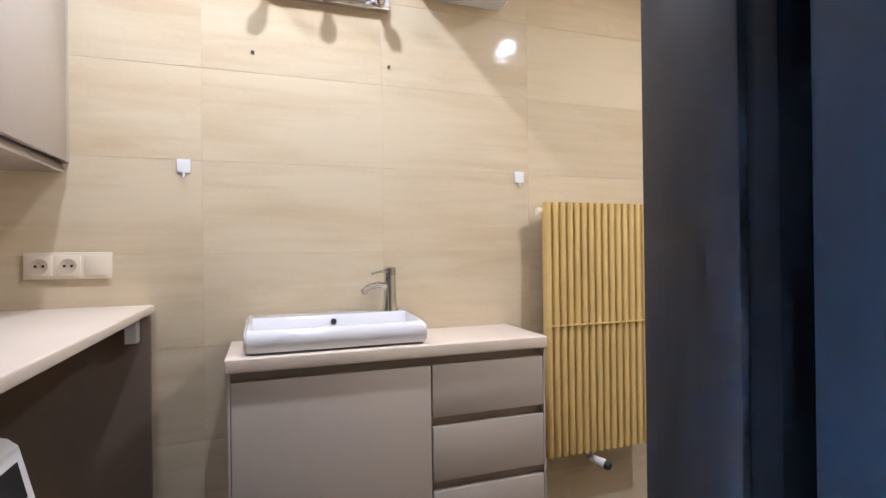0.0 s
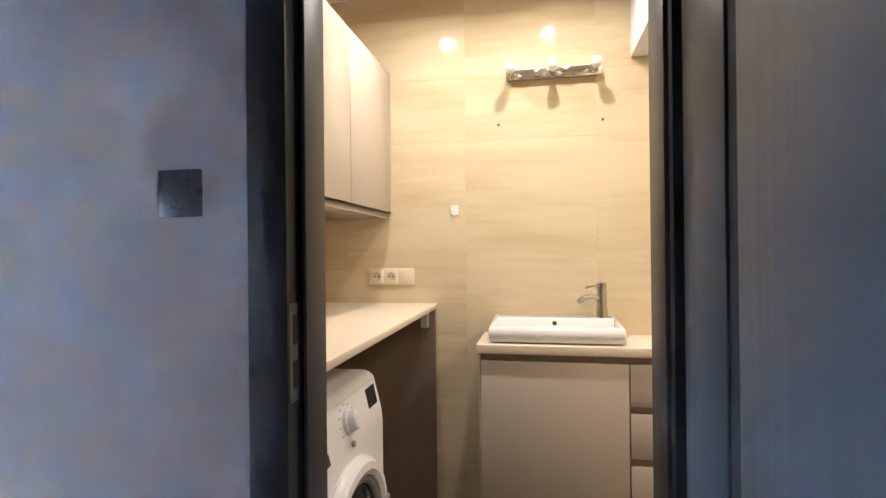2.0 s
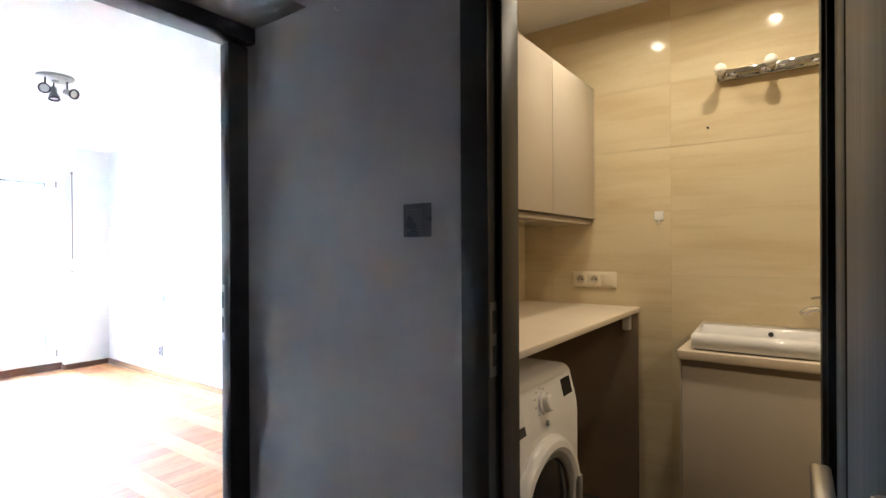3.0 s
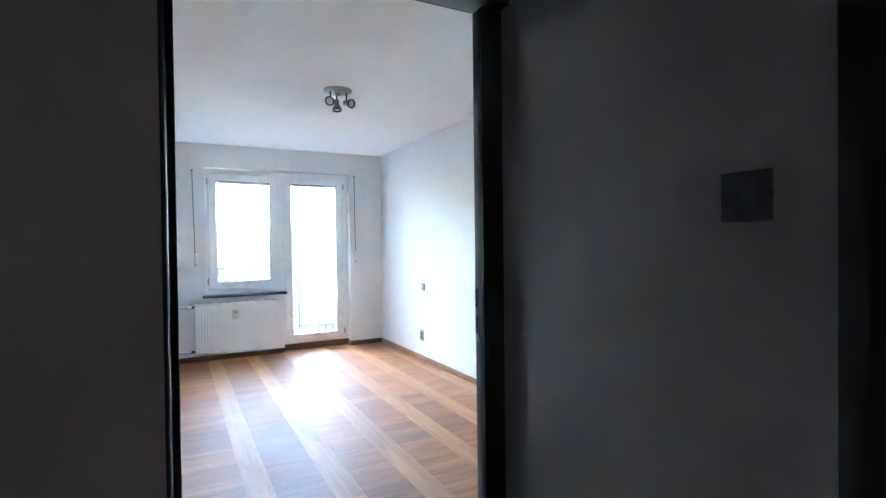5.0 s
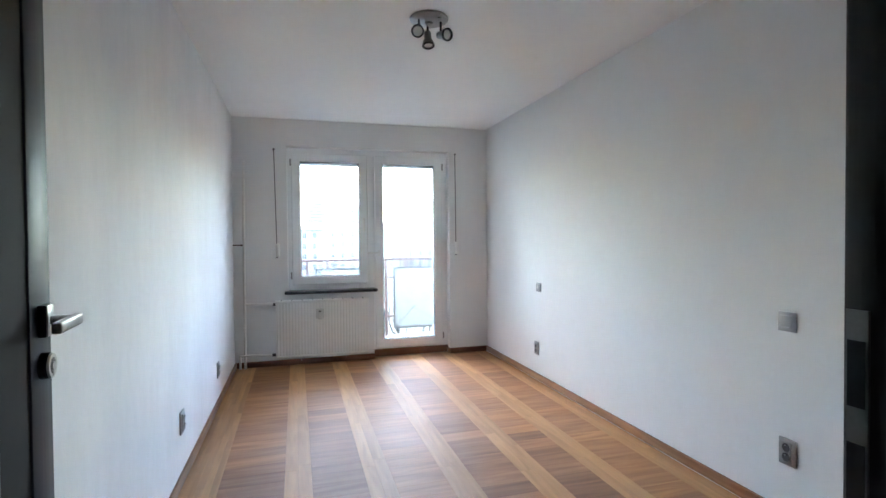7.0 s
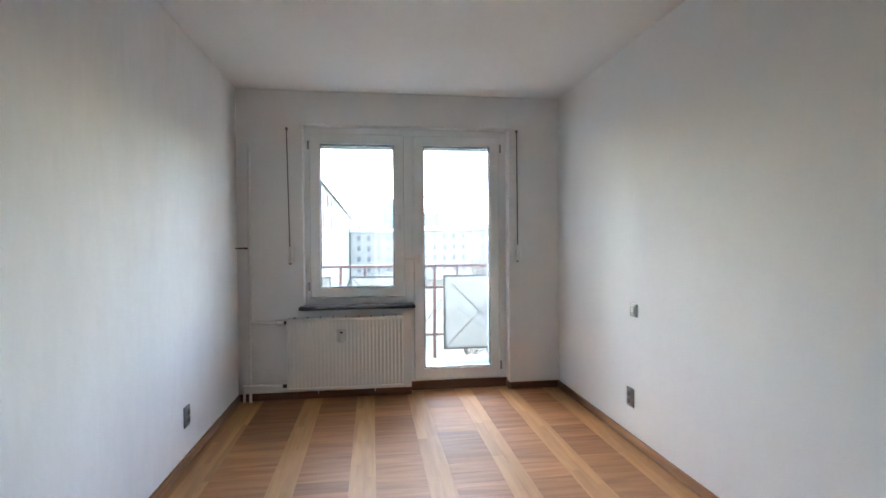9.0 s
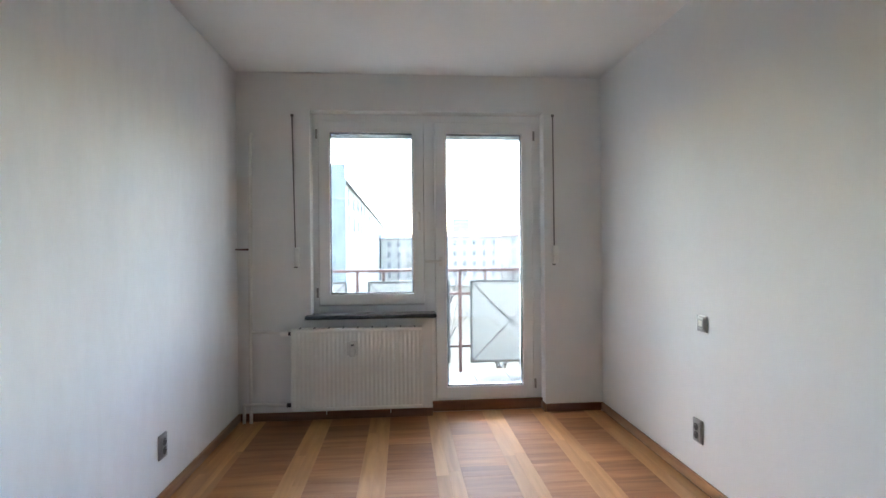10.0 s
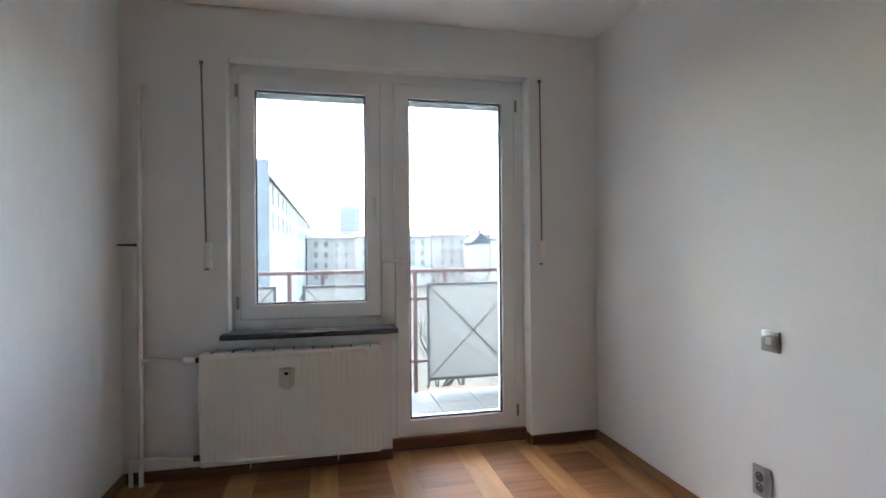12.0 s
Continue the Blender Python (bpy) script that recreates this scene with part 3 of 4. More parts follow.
# bedroom door frame
fr2 = thing("door_frame_2", (-1.12, -0.44, 0.0), "dark laminate frame of the bedroom door with a steel strike", "door frame")
fr2["kind"] = "structure"
part("jamb", box(bmesh.new(), -1.174, -0.042, 0.0, -1.1245, 0.0290, 2.044, 0.003), M_FRAME, fr2)
part("rebate", box(bmesh.new(), -1.204, 0.004, 0.0, -1.1745, 0.0290, 2.044, 0.002), M_BLACK, fr2)
part("jamb", box(bmesh.new(), -1.172, YN + 0.001, 0.0, XD0, -0.870, 2.098, 0.003), M_FRAME, fr2)
part("head", box(bmesh.new(), -1.172, -0.870, 2.045, XD0, 0.0285, 2.098, 0.003), M_FRAME, fr2)
part("lining", box(bmesh.new(), XD0 + 0.001, YN + 0.0005, 0.0, XN - 0.004, YN + 0.007, 2.097, 0.002), M_LINING, fr2)
part("architrave", box(bmesh.new(), -1.1243, -0.045, 0.0, -1.117, 0.0295, 2.044, 0.003), M_FRAME, fr2)
part("rebate", box(bmesh.new(), -1.205, -0.854, 2.060, -1.172, -0.026, 2.098, 0.002), M_BLACK, fr2)
strike(fr2, [(-1.170, -0.0445, 1.02, -1.152, -0.0415, 1.21)], [(-1.168, -0.0452, 1.045, -1.154, -0.0440, 1.10), (-1.168, -0.0452, 1.13, -1.154, -0.0440, 1.185)])


# ---- bedroom floor: light strips along the room, darker boards across between them ----
floor = solid("floor", box(bmesh.new(), -6.42, YL, -0.3, XD1, YR, -0.012), M_JOINT, "varnished oak parquet with light strips and darker boards", "floor", "structure")
STRIPS = [-0.985, -0.49, -0.075, 0.335, 0.745, 1.115, 1.505]
HALF = 0.070
board_mesh = {}


def board(w, d, mat, x, y):
    """One parquet piece with eased edges, w along x and d along y, its top at floor level."""
    key = (round(w, 3), round(d, 3), mat.name)
    if key not in board_mesh:
        me = bpy.data.meshes.new("plank")
        a, b, e = w / 2 - 0.00015, d / 2 - 0.00015, 0.0004
        vs = [(-a, -b, -0.012), (a, -b, -0.012), (a, b, -0.012), (-a, b, -0.012), (-a, -b, -e), (a, -b, -e), (a, b, -e), (-a, b, -e),
              (-a + e, -b + e, 0), (a - e, -b + e, 0), (a - e, b - e, 0), (-a + e, b - e, 0)]
        fs = [(0, 1, 5, 4), (1, 2, 6, 5), (2, 3, 7, 6), (3, 0, 4, 7), (4, 5, 9, 8), (5, 6, 10, 9), (6, 7, 11, 10), (7, 4, 8, 11), (8, 9, 10, 11)]
        me.from_pydata(vs, [], fs)
        me.materials.append(mat)
        board_mesh[key] = me
    ob = new("plank", board_mesh[key])
    ob.location = (x, y, random.uniform(-0.0002, 0.0))
    ob.parent = floor
    return ob


def build_planks():
    rnd = random.Random(5)
    x0, x1 = -6.335, XD1
    for c in STRIPS:
        if c == STRIPS[0]:
            widths = [(c - HALF - 0.028 + 0.036 * k, 0.036) for k in range(6)]
        else:
            widths = [(c - HALF / 2, HALF), (c + HALF / 2, HALF)]
        for yc, wd in widths:
            x = x0 - rnd.random() * 0.4
            while x < x1:
                ln = rnd.choice((0.55, 0.7, 0.85, 1.0))
                a, b = max(x, x0), min(x + ln, x1)
                if b - a > 0.03:
                    board(b - a, wd, M_BAND, (a + b) / 2, yc)
                x += ln
    for lo, hi in zip(STRIPS, STRIPS[1:]):
        y0, y1 = lo + HALF, hi - HALF
        if lo == STRIPS[0]:
            y0 = lo - HALF - 0.028 + 0.036 * 5.5
        n = 42
        w = (x1 - x0) / n
        tone = M_PLANK
        for k in range(n):
            if k % 4 == 0:
                tone = rnd.choice((M_PLANK, M_PLANK_DARK, M_PLANK_WARM))
            ob = board(w, y1 - y0, tone if rnd.random() < 0.8 else M_PLANK, x0 + (k + 0.5) * w, (y0 + y1) / 2)
            ob.rotation_euler = (0, (k % 4 - 1.5) * 0.0014 + rnd.uniform(-0.0006, 0.0006), 0)


# ---- bedroom radiator, pipes and blind straps ----
rad = thing("radiator", (-6.2, -0.23, 0.09), "white ribbed panel radiator under the window sill", "radiator")
pts = []
nrib = 31
y0, y1 = -0.690, 0.230
for k in range(nrib):
    p = (y1 - y0) / nrib
    a = y0 + k * p
    pts += [(a, -6.150), (a + p * 0.25, -6.150), (a + p * 0.42, -6.1475), (a + p * 0.83, -6.1475)]
pts += [(y1, -6.150), (y1, -6.162), (y0, -6.162)]
bm = bmesh.new()
lo = [bm.verts.new((b, a, 0.10)) for a, b in pts]
hi = [bm.verts.new((b, a, 0.655)) for a, b in pts]
for k in range(len(pts)):
    bm.faces.new((lo[k], lo[(k + 1) % len(pts)], hi[(k + 1) % len(pts)], hi[k]))
bm.faces.new(lo)
bm.faces.new(hi)
bmesh.ops.recalc_face_normals(bm, faces=bm.faces[:])
part("front_panel", bm, M_RAD, rad)
part("back_panel", box(bmesh.new(), -6.238, y0, 0.10, -6.226, y1, 0.655, 0.004), M_RAD, rad)
bm = box(bmesh.new(), -6.158, y0 + 0.004, 0.642, -6.140, y1 - 0.004, 0.668, 0.005)
part("rim", bm, M_RAD, rad)
part("rim", box(bmesh.new(), -6.158, y0 + 0.004, 0.092, -6.140, y1 - 0.004, 0.116, 0.005), M_RAD, rad)
for yy in (y0 - 0.001, y1 - 0.005):
    part("side_cover", box(bmesh.new(), -6.236, yy, 0.10, -6.148, yy + 0.006, 0.664, 0.002), M_RAD, rad)
part("top_grille", box(bmesh.new(), -6.232, y0 + 0.006, 0.657, -6.1585, y1 - 0.006, 0.6625, 0.001), M_RAD, rad)
for k in range(9):
    a = y0 + 0.055 + k * (y1 - y0 - 0.11) / 8
    part("grille_slot", box(bmesh.new(), -6.228, a - 0.004, 0.6622, -6.156, a + 0.004, 0.6695, 0.001), M_DKPLASTIC, rad, "dark slot in the top grille")
for a in (y0 + 0.01, y1 - 0.045):
    part("bracket", box(bmesh.new(), -6.259, a, 0.40, -6.238, a + 0.03, 0.60), M_RAD, rad, smooth=False)
part("meter_plate", box(bmesh.new(), -6.1475, -0.302, 0.478, -6.1405, -0.223, 0.576, 0.002), M_METER, rad, "pale back plate of the heat meter")
al = part("heat_meter", box(bmesh.new(), -6.142, -0.285, 0.470, -6.112, -0.240, 0.582, 0.009), M_METER, rad, "small grey-white heat cost meter")
part("meter_display", box(bmesh.new(), -6.113, -0.272, 0.548, -6.1105, -0.253, 0.560), M_DISPLAY, al, smooth=False)
bm = rod(bmesh.new(), (-6.19, -0.692, 0.632), (-6.19, -0.718, 0.632), 0.014)
part("union_nut", bm, M_DKMETAL, rad)
part("union_nut", rod(bmesh.new(), (-6.19, -0.690, 0.127), (-6.19, -0.728, 0.127), 0.015), M_DKMETAL, rad)
bm = rod(bmesh.new(), (-6.19, -0.715, 0.634), (-6.19, -0.765, 0.634), 0.019, 0.023)
rod(bm, (-6.19, -0.765, 0.634), (-6.19, -0.775, 0.634), 0.023, 0.012)
part("valve_head", bm, M_WHITEPL, rad, "white radiator valve head")
for yy in (-0.45, 0.0):
    part("hanger", rod(bmesh.new(), (-6.17, yy, 0.058), (-6.17, yy, 0.10), 0.003, seg=8), M_WHITEPL, rad)

pipes = thing("heating_pipes", (-6.2, -0.98, 0.0), "white painted heating riser with two branch pipes", "pipe")
part("riser", tube(bmesh.new(), [(-6.215, -0.982, 0.0), (-6.215, -0.982, 0.9), (-6.218, -0.975, 2.02), (-6.25, -0.974, 2.05)], 0.0125), M_PIPE, pipes)
part("return_pipe", tube(bmesh.new(), [(-6.215, -1.030, 0.0), (-6.215, -1.030, 0.128), (-6.20, -0.9, 0.135), (-6.19, -0.80, 0.128), (-6.19, -0.725, 0.127)], 0.0115), M_PIPE, pipes)
part("feed_pipe", tube(bmesh.new(), [(-6.215, -0.982, 0.640), (-6.20, -0.87, 0.640), (-6.19, -0.765, 0.634)], 0.0100), M_PIPE, pipes)
bm = rod(bmesh.new(), (-6.215, -0.985, 1.228), (-6.215, YL, 1.228), 0.008, 0.005, 10)
part("clip", bm, M_RUST, pipes, "rusty pipe clip")


def blind_strap(y, zt, zb, lean):
    st = thing("blind_strap", (XW, y, zb), "grey roller blind strap with a white wall winder", "blind strap", "roller blind straps")
    part("strap_guide", box(bmesh.new(), XW, y - 0.010 - lean, zt - 0.006, XW + 0.014, y + 0.010 - lean, zt + 0.014, 0.004), M_STRAP, st)
    bm = bmesh.new()
    a, b = Vector((XW + 0.010, y - lean, zt)), Vector((XW + 0.016, y, zb + 0.12))
    v = [bm.verts.new(a + Vector((0, -0.0048, 0))), bm.verts.new(a + Vector((0, 0.0048, 0))), bm.verts.new(b + Vector((0, 0.0048, 0))), bm.verts.new(b + Vector((0, -0.0048, 0)))]
    w = [bm.verts.new(p.co + Vector((0.002, 0, 0))) for p in v]
    for q in ((v[0], v[1], v[2], v[3]), (w[3], w[2], w[1], w[0]), (v[0], w[0], w[1], v[1]), (v[1], w[1], w[2], v[2]), (v[2], w[2], w[3], v[3]), (v[3], w[3], w[0], v[0])):
        bm.faces.new(q)
    part("strap", bm, M_STRAP, st, smooth=False)
    w = part("winder", box(bmesh.new(), XW, y - 0.010, zb, XW + 0.030, y + 0.030, zb + 0.135, 0.012, 3), M_WHITEPL, st, "white plastic strap winder")
    part("strap_end", box(bmesh.new(), XW + 0.004, y - 0.012, zb - 0.012, XW + 0.012, y + 0.012, zb - 0.002, 0.002), M_STRAP, w)


blind_strap(-0.672, 2.185, 1.105, 0.018)
blind_strap(1.222, 2.205, 1.105, 0.003)


# ---- sockets and switches ----
def plate(kind, wall_at, out, u, z, w=0.082, hgt=0.082, mat=None, label=""):
    """kind: socket (two dark holes), rocker or blank; on a wall y = wall_at facing out (+1 or -1) at x = u."""
    mat = mat or M_SOCKET
    base = thing("wall_socket" if kind == "socket" else "light_switch", (u, wall_at, z), label, "socket" if kind == "socket" else "switch", "bedroom wall sockets" if kind == "socket" else "")
    def bx(x0, d0, z0, x1, d1, z1, bev):
        a, b = sorted((wall_at + out * d0, wall_at + out * d1))
        return box(bmesh.new(), u + x0, a, z + z0, u + x1, b, z + z1, bev, 2)
    part("frame", bx(-w / 2, 0, -hgt / 2, w / 2, 0.010, hgt / 2, 0.003), mat, base)
    if kind == "socket":
        part("insert", bx(-0.026, 0.010, -hgt / 2 + 0.012, 0.026, 0.016, hgt / 2 - 0.012, 0.003), mat, base)
        for dz in (-0.021, 0.021):
            bm = rod(bmesh.new(), (u, wall_at + out * 0.0155, z + dz), (u, wall_at + out * 0.0172, z + dz), 0.0185, seg=20)
            o = part("outlet", bm, M_DKPLASTIC, base, "dark round outlet")
            bm = rod(bmesh.new(), (u, wall_at + out * 0.0165, z + dz + 0.010), (u, wall_at + out * 0.024, z + dz + 0.010), 0.0024, seg=8)
            part("earth_pin", bm, M_STEEL, o)
    else:
        part("rocker", bx(-0.029, 0.010, -0.029, 0.029, 0.017, 0.029, 0.004), mat, base)
        if "antenna" in label:
            part("pale_patch", bx(-0.012, 0.017, -0.012, 0.014, 0.0176, 0.016, 0.0), M_METER, base, "pale patch on the rocker", smooth=False)
        if mat is M_SOCKET:
            part("label_field", bx(-0.018, 0.017, -0.026, 0.018, 0.0185, -0.020, 0.0), M_STEEL, base, smooth=False)
    return base


for x, z in ((-5.01, 0.283), (-2.573, 0.318)):
    plate("socket", YR, -1, x, z, 0.082, 0.118, None, "silver double wall socket with dark outlets on white wall")
for x, z in ((-5.10, 0.275), (-3.81, 0.315), (-2.62, 0.34)):
    plate("socket", YL, 1, x, z, 0.082, 0.118, None, "silver double wall socket with dark outlets on white wall")
plate("rocker", YR, -1, -4.965, 0.835, 0.080, 0.080, None, "silver antenna outlet plate on white wall")
plate("rocker", YR, -1, -2.577, 0.894, 0.086, 0.086, None, "silver light switch on white wall beside the door")
plate("rocker", YH, -1, -0.357, 1.407, 0.090, 0.090, M_SWITCH, "dark grey light switch on grey hall wall")

# ---- bedroom ceiling lamp ----
CX, CY = -3.612, 0.242
lamp = thing("ceiling_lamp", (CX, CY, HB), "round steel ceiling lamp with three spot heads", "ceiling lamp")
part("canopy", lathe(bmesh.new(), [(0, 0.0), (0.105, 0.0), (0.108, 0.004), (0.106, 0.012), (0.090, 0.020), (0.040, 0.026), (0, 0.027)], (CX, CY, HB), (0, 0, -1), 40), M_STEEL, lamp)
part("boss", lathe(bmesh.new(), [(0.022, 0.024), (0.022, 0.034), (0.012, 0.042), (0, 0.043)], (CX, CY, HB), (0, 0, -1), 20), M_STEEL, lamp)
for dx, dy, ax in ((0.020, -0.062, (0.85, -0.32, -0.22)), (0.020, 0.062, (0.85, 0.32, -0.25)), (-0.030, 0.0, (0.22, 0.0, -1.0))):
    px, py = CX + dx, CY + dy
    ax = Vector(ax).normalized()
    long = 0.095 if dy else 0.085
    arm = part("arm", tube(bmesh.new(), [(px, py, HB - 0.018), (px, py, HB - long)], 0.0055, 10), M_DKMETAL, lamp)
    o = Vector((px, py, HB - long)) - ax * 0.022
    head = part("spot_head", lathe(bmesh.new(), [(0, 0), (0.016, 0.0), (0.019, 0.004), (0.020, 0.045), (0.030, 0.060), (0.033, 0.085), (0.030, 0.085), (0.026, 0.066), (0, 0.060)], o, ax, 24), M_STEEL, lamp)
    part("lens_rim", lathe(bmesh.new(), [(0.027, 0.0815), (0.0345, 0.0815), (0.0345, 0.088), (0.027, 0.088), (0.027, 0.0815)], o, ax, 24), M_DKMETAL, head)
    part("bulb", lathe(bmesh.new(), [(0, 0.0625), (0.025, 0.070), (0.024, 0.078), (0, 0.084)], o, ax, 20), M_BULB, head, "frosted spot bulb, switched off")

# ---- bathroom shell ----
wall("wall_bathroom_left", [(XBL - 0.1, YB0, -0.3, XBL, YB1 + 0.1, 2.7)], M_TILE, "beige tiled bathroom side wall")
wall("wall_bathroom_right", [(XBR, YB0, -0.3, XBR + 0.1, YB1 + 0.1, 2.7)], M_TILE, "beige tiled bathroom side wall")
wall("wall_bathroom_front", [(XBL, YB0, -0.3, -0.214, YB0 + 0.006, 2.7), (0.627, YB0, -0.3, XBR, YB0 + 0.006, 2.7), (-0.214, YB0, 2.10, 0.627, YB0 + 0.006, 2.7)], M_TILE, "beige tiled bathroom wall round the door")
back = wall("wall_bathroom_back", [(XBL, YB1 - 0.0028, -0.3, XBR, YB1 + 0.1, 2.7)], M_GROUT, "beige stone-look tiled wall behind the washbasin")


def build_tiles():
    tw, th = 0.602, 0.3055
    me = {}
    k0 = -0.032
    for i in range(-2, 4):
        for j in range(-4, 5):
            x0, x1 = max(k0 + i * tw, XBL), min(k0 + (i + 1) * tw, XBR)
            z0, z1 = max(1.2 + j * th, FBATH), min(1.2 + (j + 1) * th, HBATH)
            if x1 - x0 < 0.02 or z1 - z0 < 0.02:
                continue
            key = (round(x1 - x0, 3), round(z1 - z0, 3))
            if key not in me:
                bm = box(bmesh.new(), -key[0] / 2 + 0.0002, -0.008, -key[1] / 2 + 0.0005, key[0] / 2 - 0.0002, 0.0, key[1] / 2 - 0.0005)
                bmesh.ops.bevel(bm, geom=[e for e in bm.edges if all(v.co.y < -0.004 for v in e.verts)], offset=0.0005, segments=1, affect="EDGES")
                me[key] = mesh_of("tile", bm, M_TILE)
            ob = new("tile", me[key])
            ob.location = ((x0 + x1) / 2, YB1 + 0.004, (z0 + z1) / 2)
            ob.rotation_euler = (0, 0, random.uniform(-0.0003, 0.0003))
            ob.parent = back


build_tiles()
YT = YB1 - 0.005

solid("boxed_duct", box(bmesh.new(), 0.722, 1.20, 2.152, 1.048, YT, HBATH - 0.013, 0.003), M_CEIL, "white boxed-in duct below the ceiling", "duct", "structure")

for lx, ly, watts in LAMPS:
    sp = thing("recessed_spotlight", (lx, ly, HBATH - 0.013), "round recessed ceiling spotlight, lit", "spotlight", "bathroom spotlights")
    part("trim_ring", lathe(bmesh.new(), [(0.040, 0.0), (0.052, 0.0), (0.052, 0.005), (0.042, 0.008), (0.040, 0.0)], (lx, ly, HBATH - 0.0125), (0, 0, -1), 28), M_CHROME, sp)

# ---- bathroom furniture ----
van = thing("vanity_unit", (0.557, 1.42, FBATH), "greige lacquered vanity unit with one door and three drawers", "cabinet")
part("body", box(bmesh.new(), 0.064, 1.285, FBATH + 0.06, 1.052, YT, 0.866), M_CABDARK, van, smooth=False)
part("side_panel", box(bmesh.new(), 0.058, 1.264, FBATH + 0.05, 0.0638, YT, 0.866, 0.001), M_CAB, van)
part("side_panel", box(bmesh.new(), 1.0522, 1.264, FBATH + 0.05, 1.058, YT, 0.866, 0.001), M_CAB, van)
part("door", box(bmesh.new(), 0.066, 1.264, FBATH + 0.07, 0.650, 1.2848, 0.838, 0.002), M_CAB, van)
for z0, z1 in ((0.672, 0.838), (0.468, 0.642), (0.262, 0.438), (FBATH + 0.07, 0.232)):
    part("drawer_front", box(bmesh.new(), 0.655, 1.264, z0, 1.050, 1.2848, z1, 0.002), M_CAB, van)
part("plinth", box(bmesh.new(), 0.09, 1.31, FBATH, 1.03, YT, FBATH + 0.06), M_CABDARK, van, smooth=False)
solid("vanity_worktop", box(bmesh.new(), 0.050, 1.250, 0.867, 1.062, YT, 0.907, 0.005, 3), M_CTOP, "cream stone-look worktop on the vanity unit", "worktop", smooth=True)

basin = thing("washbasin", (0.372, 1.41, 0.907), "white ceramic rectangular washbasin on the cream worktop", "washbasin")
Z0 = 0.908
def basin_profile(hollow):
    pr = [(1.300, Z0), (1.276, Z0 + 0.006)]
    for k in range(9):
        a = radians(200 - 110 * k / 8)
        pr.append((1.300 + 0.034 * math.cos(a), Z0 + 0.036 + 0.034 * math.sin(a)))
    if hollow:
        pr += [(1.310, Z0 + 0.067), (1.322, Z0 + 0.052), (1.338, Z0 + 0.026), (1.370, Z0 + 0.014), (1.425, Z0 + 0.014), (1.440, Z0 + 0.024), (1.456, Z0 + 0.074), (1.466, Z0 + 0.083)]
    pr += [(1.545, Z0 + 0.084), (1.556, Z0 + 0.080), (1.560, Z0 + 0.070), (1.560, Z0)]
    return pr
bm = bmesh.new()
extrude_profile(bm, basin_profile(True), "x", 0.120, 0.622)
for a, b in ((0.100, 0.1205), (0.6215, 0.642)):
    extrude_profile(bm, basin_profile(False), "x", a, b)
bmesh.ops.bevel(bm, geom=[e for e in bm.edges if len(e.link_faces) == 2 and e.calc_face_angle(0) > 1.2 and (abs(e.verts[0].co.x - 0.1) < 1e-4 or abs(e.verts[0].co.x - 0.642) < 1e-4) and abs(e.verts[0].co.x - e.verts[1].co.x) < 1e-4], offset=0.008, segments=3, affect="EDGES")
part("bowl", bm, M_CERAMIC, basin)
part("overflow_hole", rod(bmesh.new(), (0.372, 1.4560, Z0 + 0.060), (0.372, 1.4490, Z0 + 0.062), 0.010, seg=18), M_GASKET, basin, "dark round overflow hole")
part("drain", rod(bmesh.new(), (0.372, 1.395, Z0 + 0.013), (0.372, 1.395, Z0 + 0.018), 0.022, seg=20), M_CHROME, basin)

tap = thing("basin_tap", (0.577, 1.505, Z0 + 0.083), "chrome single-lever basin tap", "tap")
tx, ty, tz = 0.577, 1.505, Z0 + 0.083
part("body", lathe(bmesh.new(), [(0, 0), (0.028, 0), (0.028, 0.003), (0.026, 0.010), (0.0225, 0.050), (0.0215, 0.118), (0.021, 0.120), (0.0, 0.121)], (tx, ty, tz), (0, 0, 1), 28), M_CHROME, tap)
part("cap", lathe(bmesh.new(), [(0, 0.1225), (0.0225, 0.1225), (0.0230, 0.126), (0.0225, 0.150), (0.018, 0.154), (0, 0.155)], (tx, ty, tz), (0, 0, 1), 28), M_CHROME, tap)
part("lever", tube(bmesh.new(), [(tx - 0.015, ty - 0.006, tz + 0.140), (tx - 0.055, ty - 0.022, tz + 0.136), (tx - 0.070, ty - 0.028, tz + 0.132)], 0.0052, 10), M_CHROME, tap)
sp_pts = [(tx - 0.010, ty - 0.004, tz + 0.088), (tx - 0.050, ty - 0.020, tz + 0.092), (tx - 0.078, ty - 0.031, tz + 0.088), (tx - 0.104, ty - 0.041, tz + 0.070)]
part("spout", tube(bmesh.new(), sp_pts, 0.0110, 16), M_CHROME, tap)

# worktop over the washing machine, its support and bracket
solid("laundry_worktop", box(bmesh.new(), XBL + 0.002, YB0 + 0.008, 1.014, -0.175, YT, 1.040, 0.005, 3), M_CTOP, "cream worktop above the washing machine", "worktop", smooth=True)
solid("support_panel", box(bmesh.new(), XBL + 0.002, YT - 0.019, FBATH, -0.184, YT - 0.001, 1.013, 0.001), material("brown_panel", (0.23, 0.175, 0.13), 0.45, var=0.08, scale=4), "dark brown support panel under the laundry worktop", "panel")
solid("worktop_bracket", box(bmesh.new(), -0.245, YT - 0.065, 0.928, -0.212, YT - 0.02, 1.0138, 0.003), M_METER, "small white bracket under the laundry worktop", "bracket")

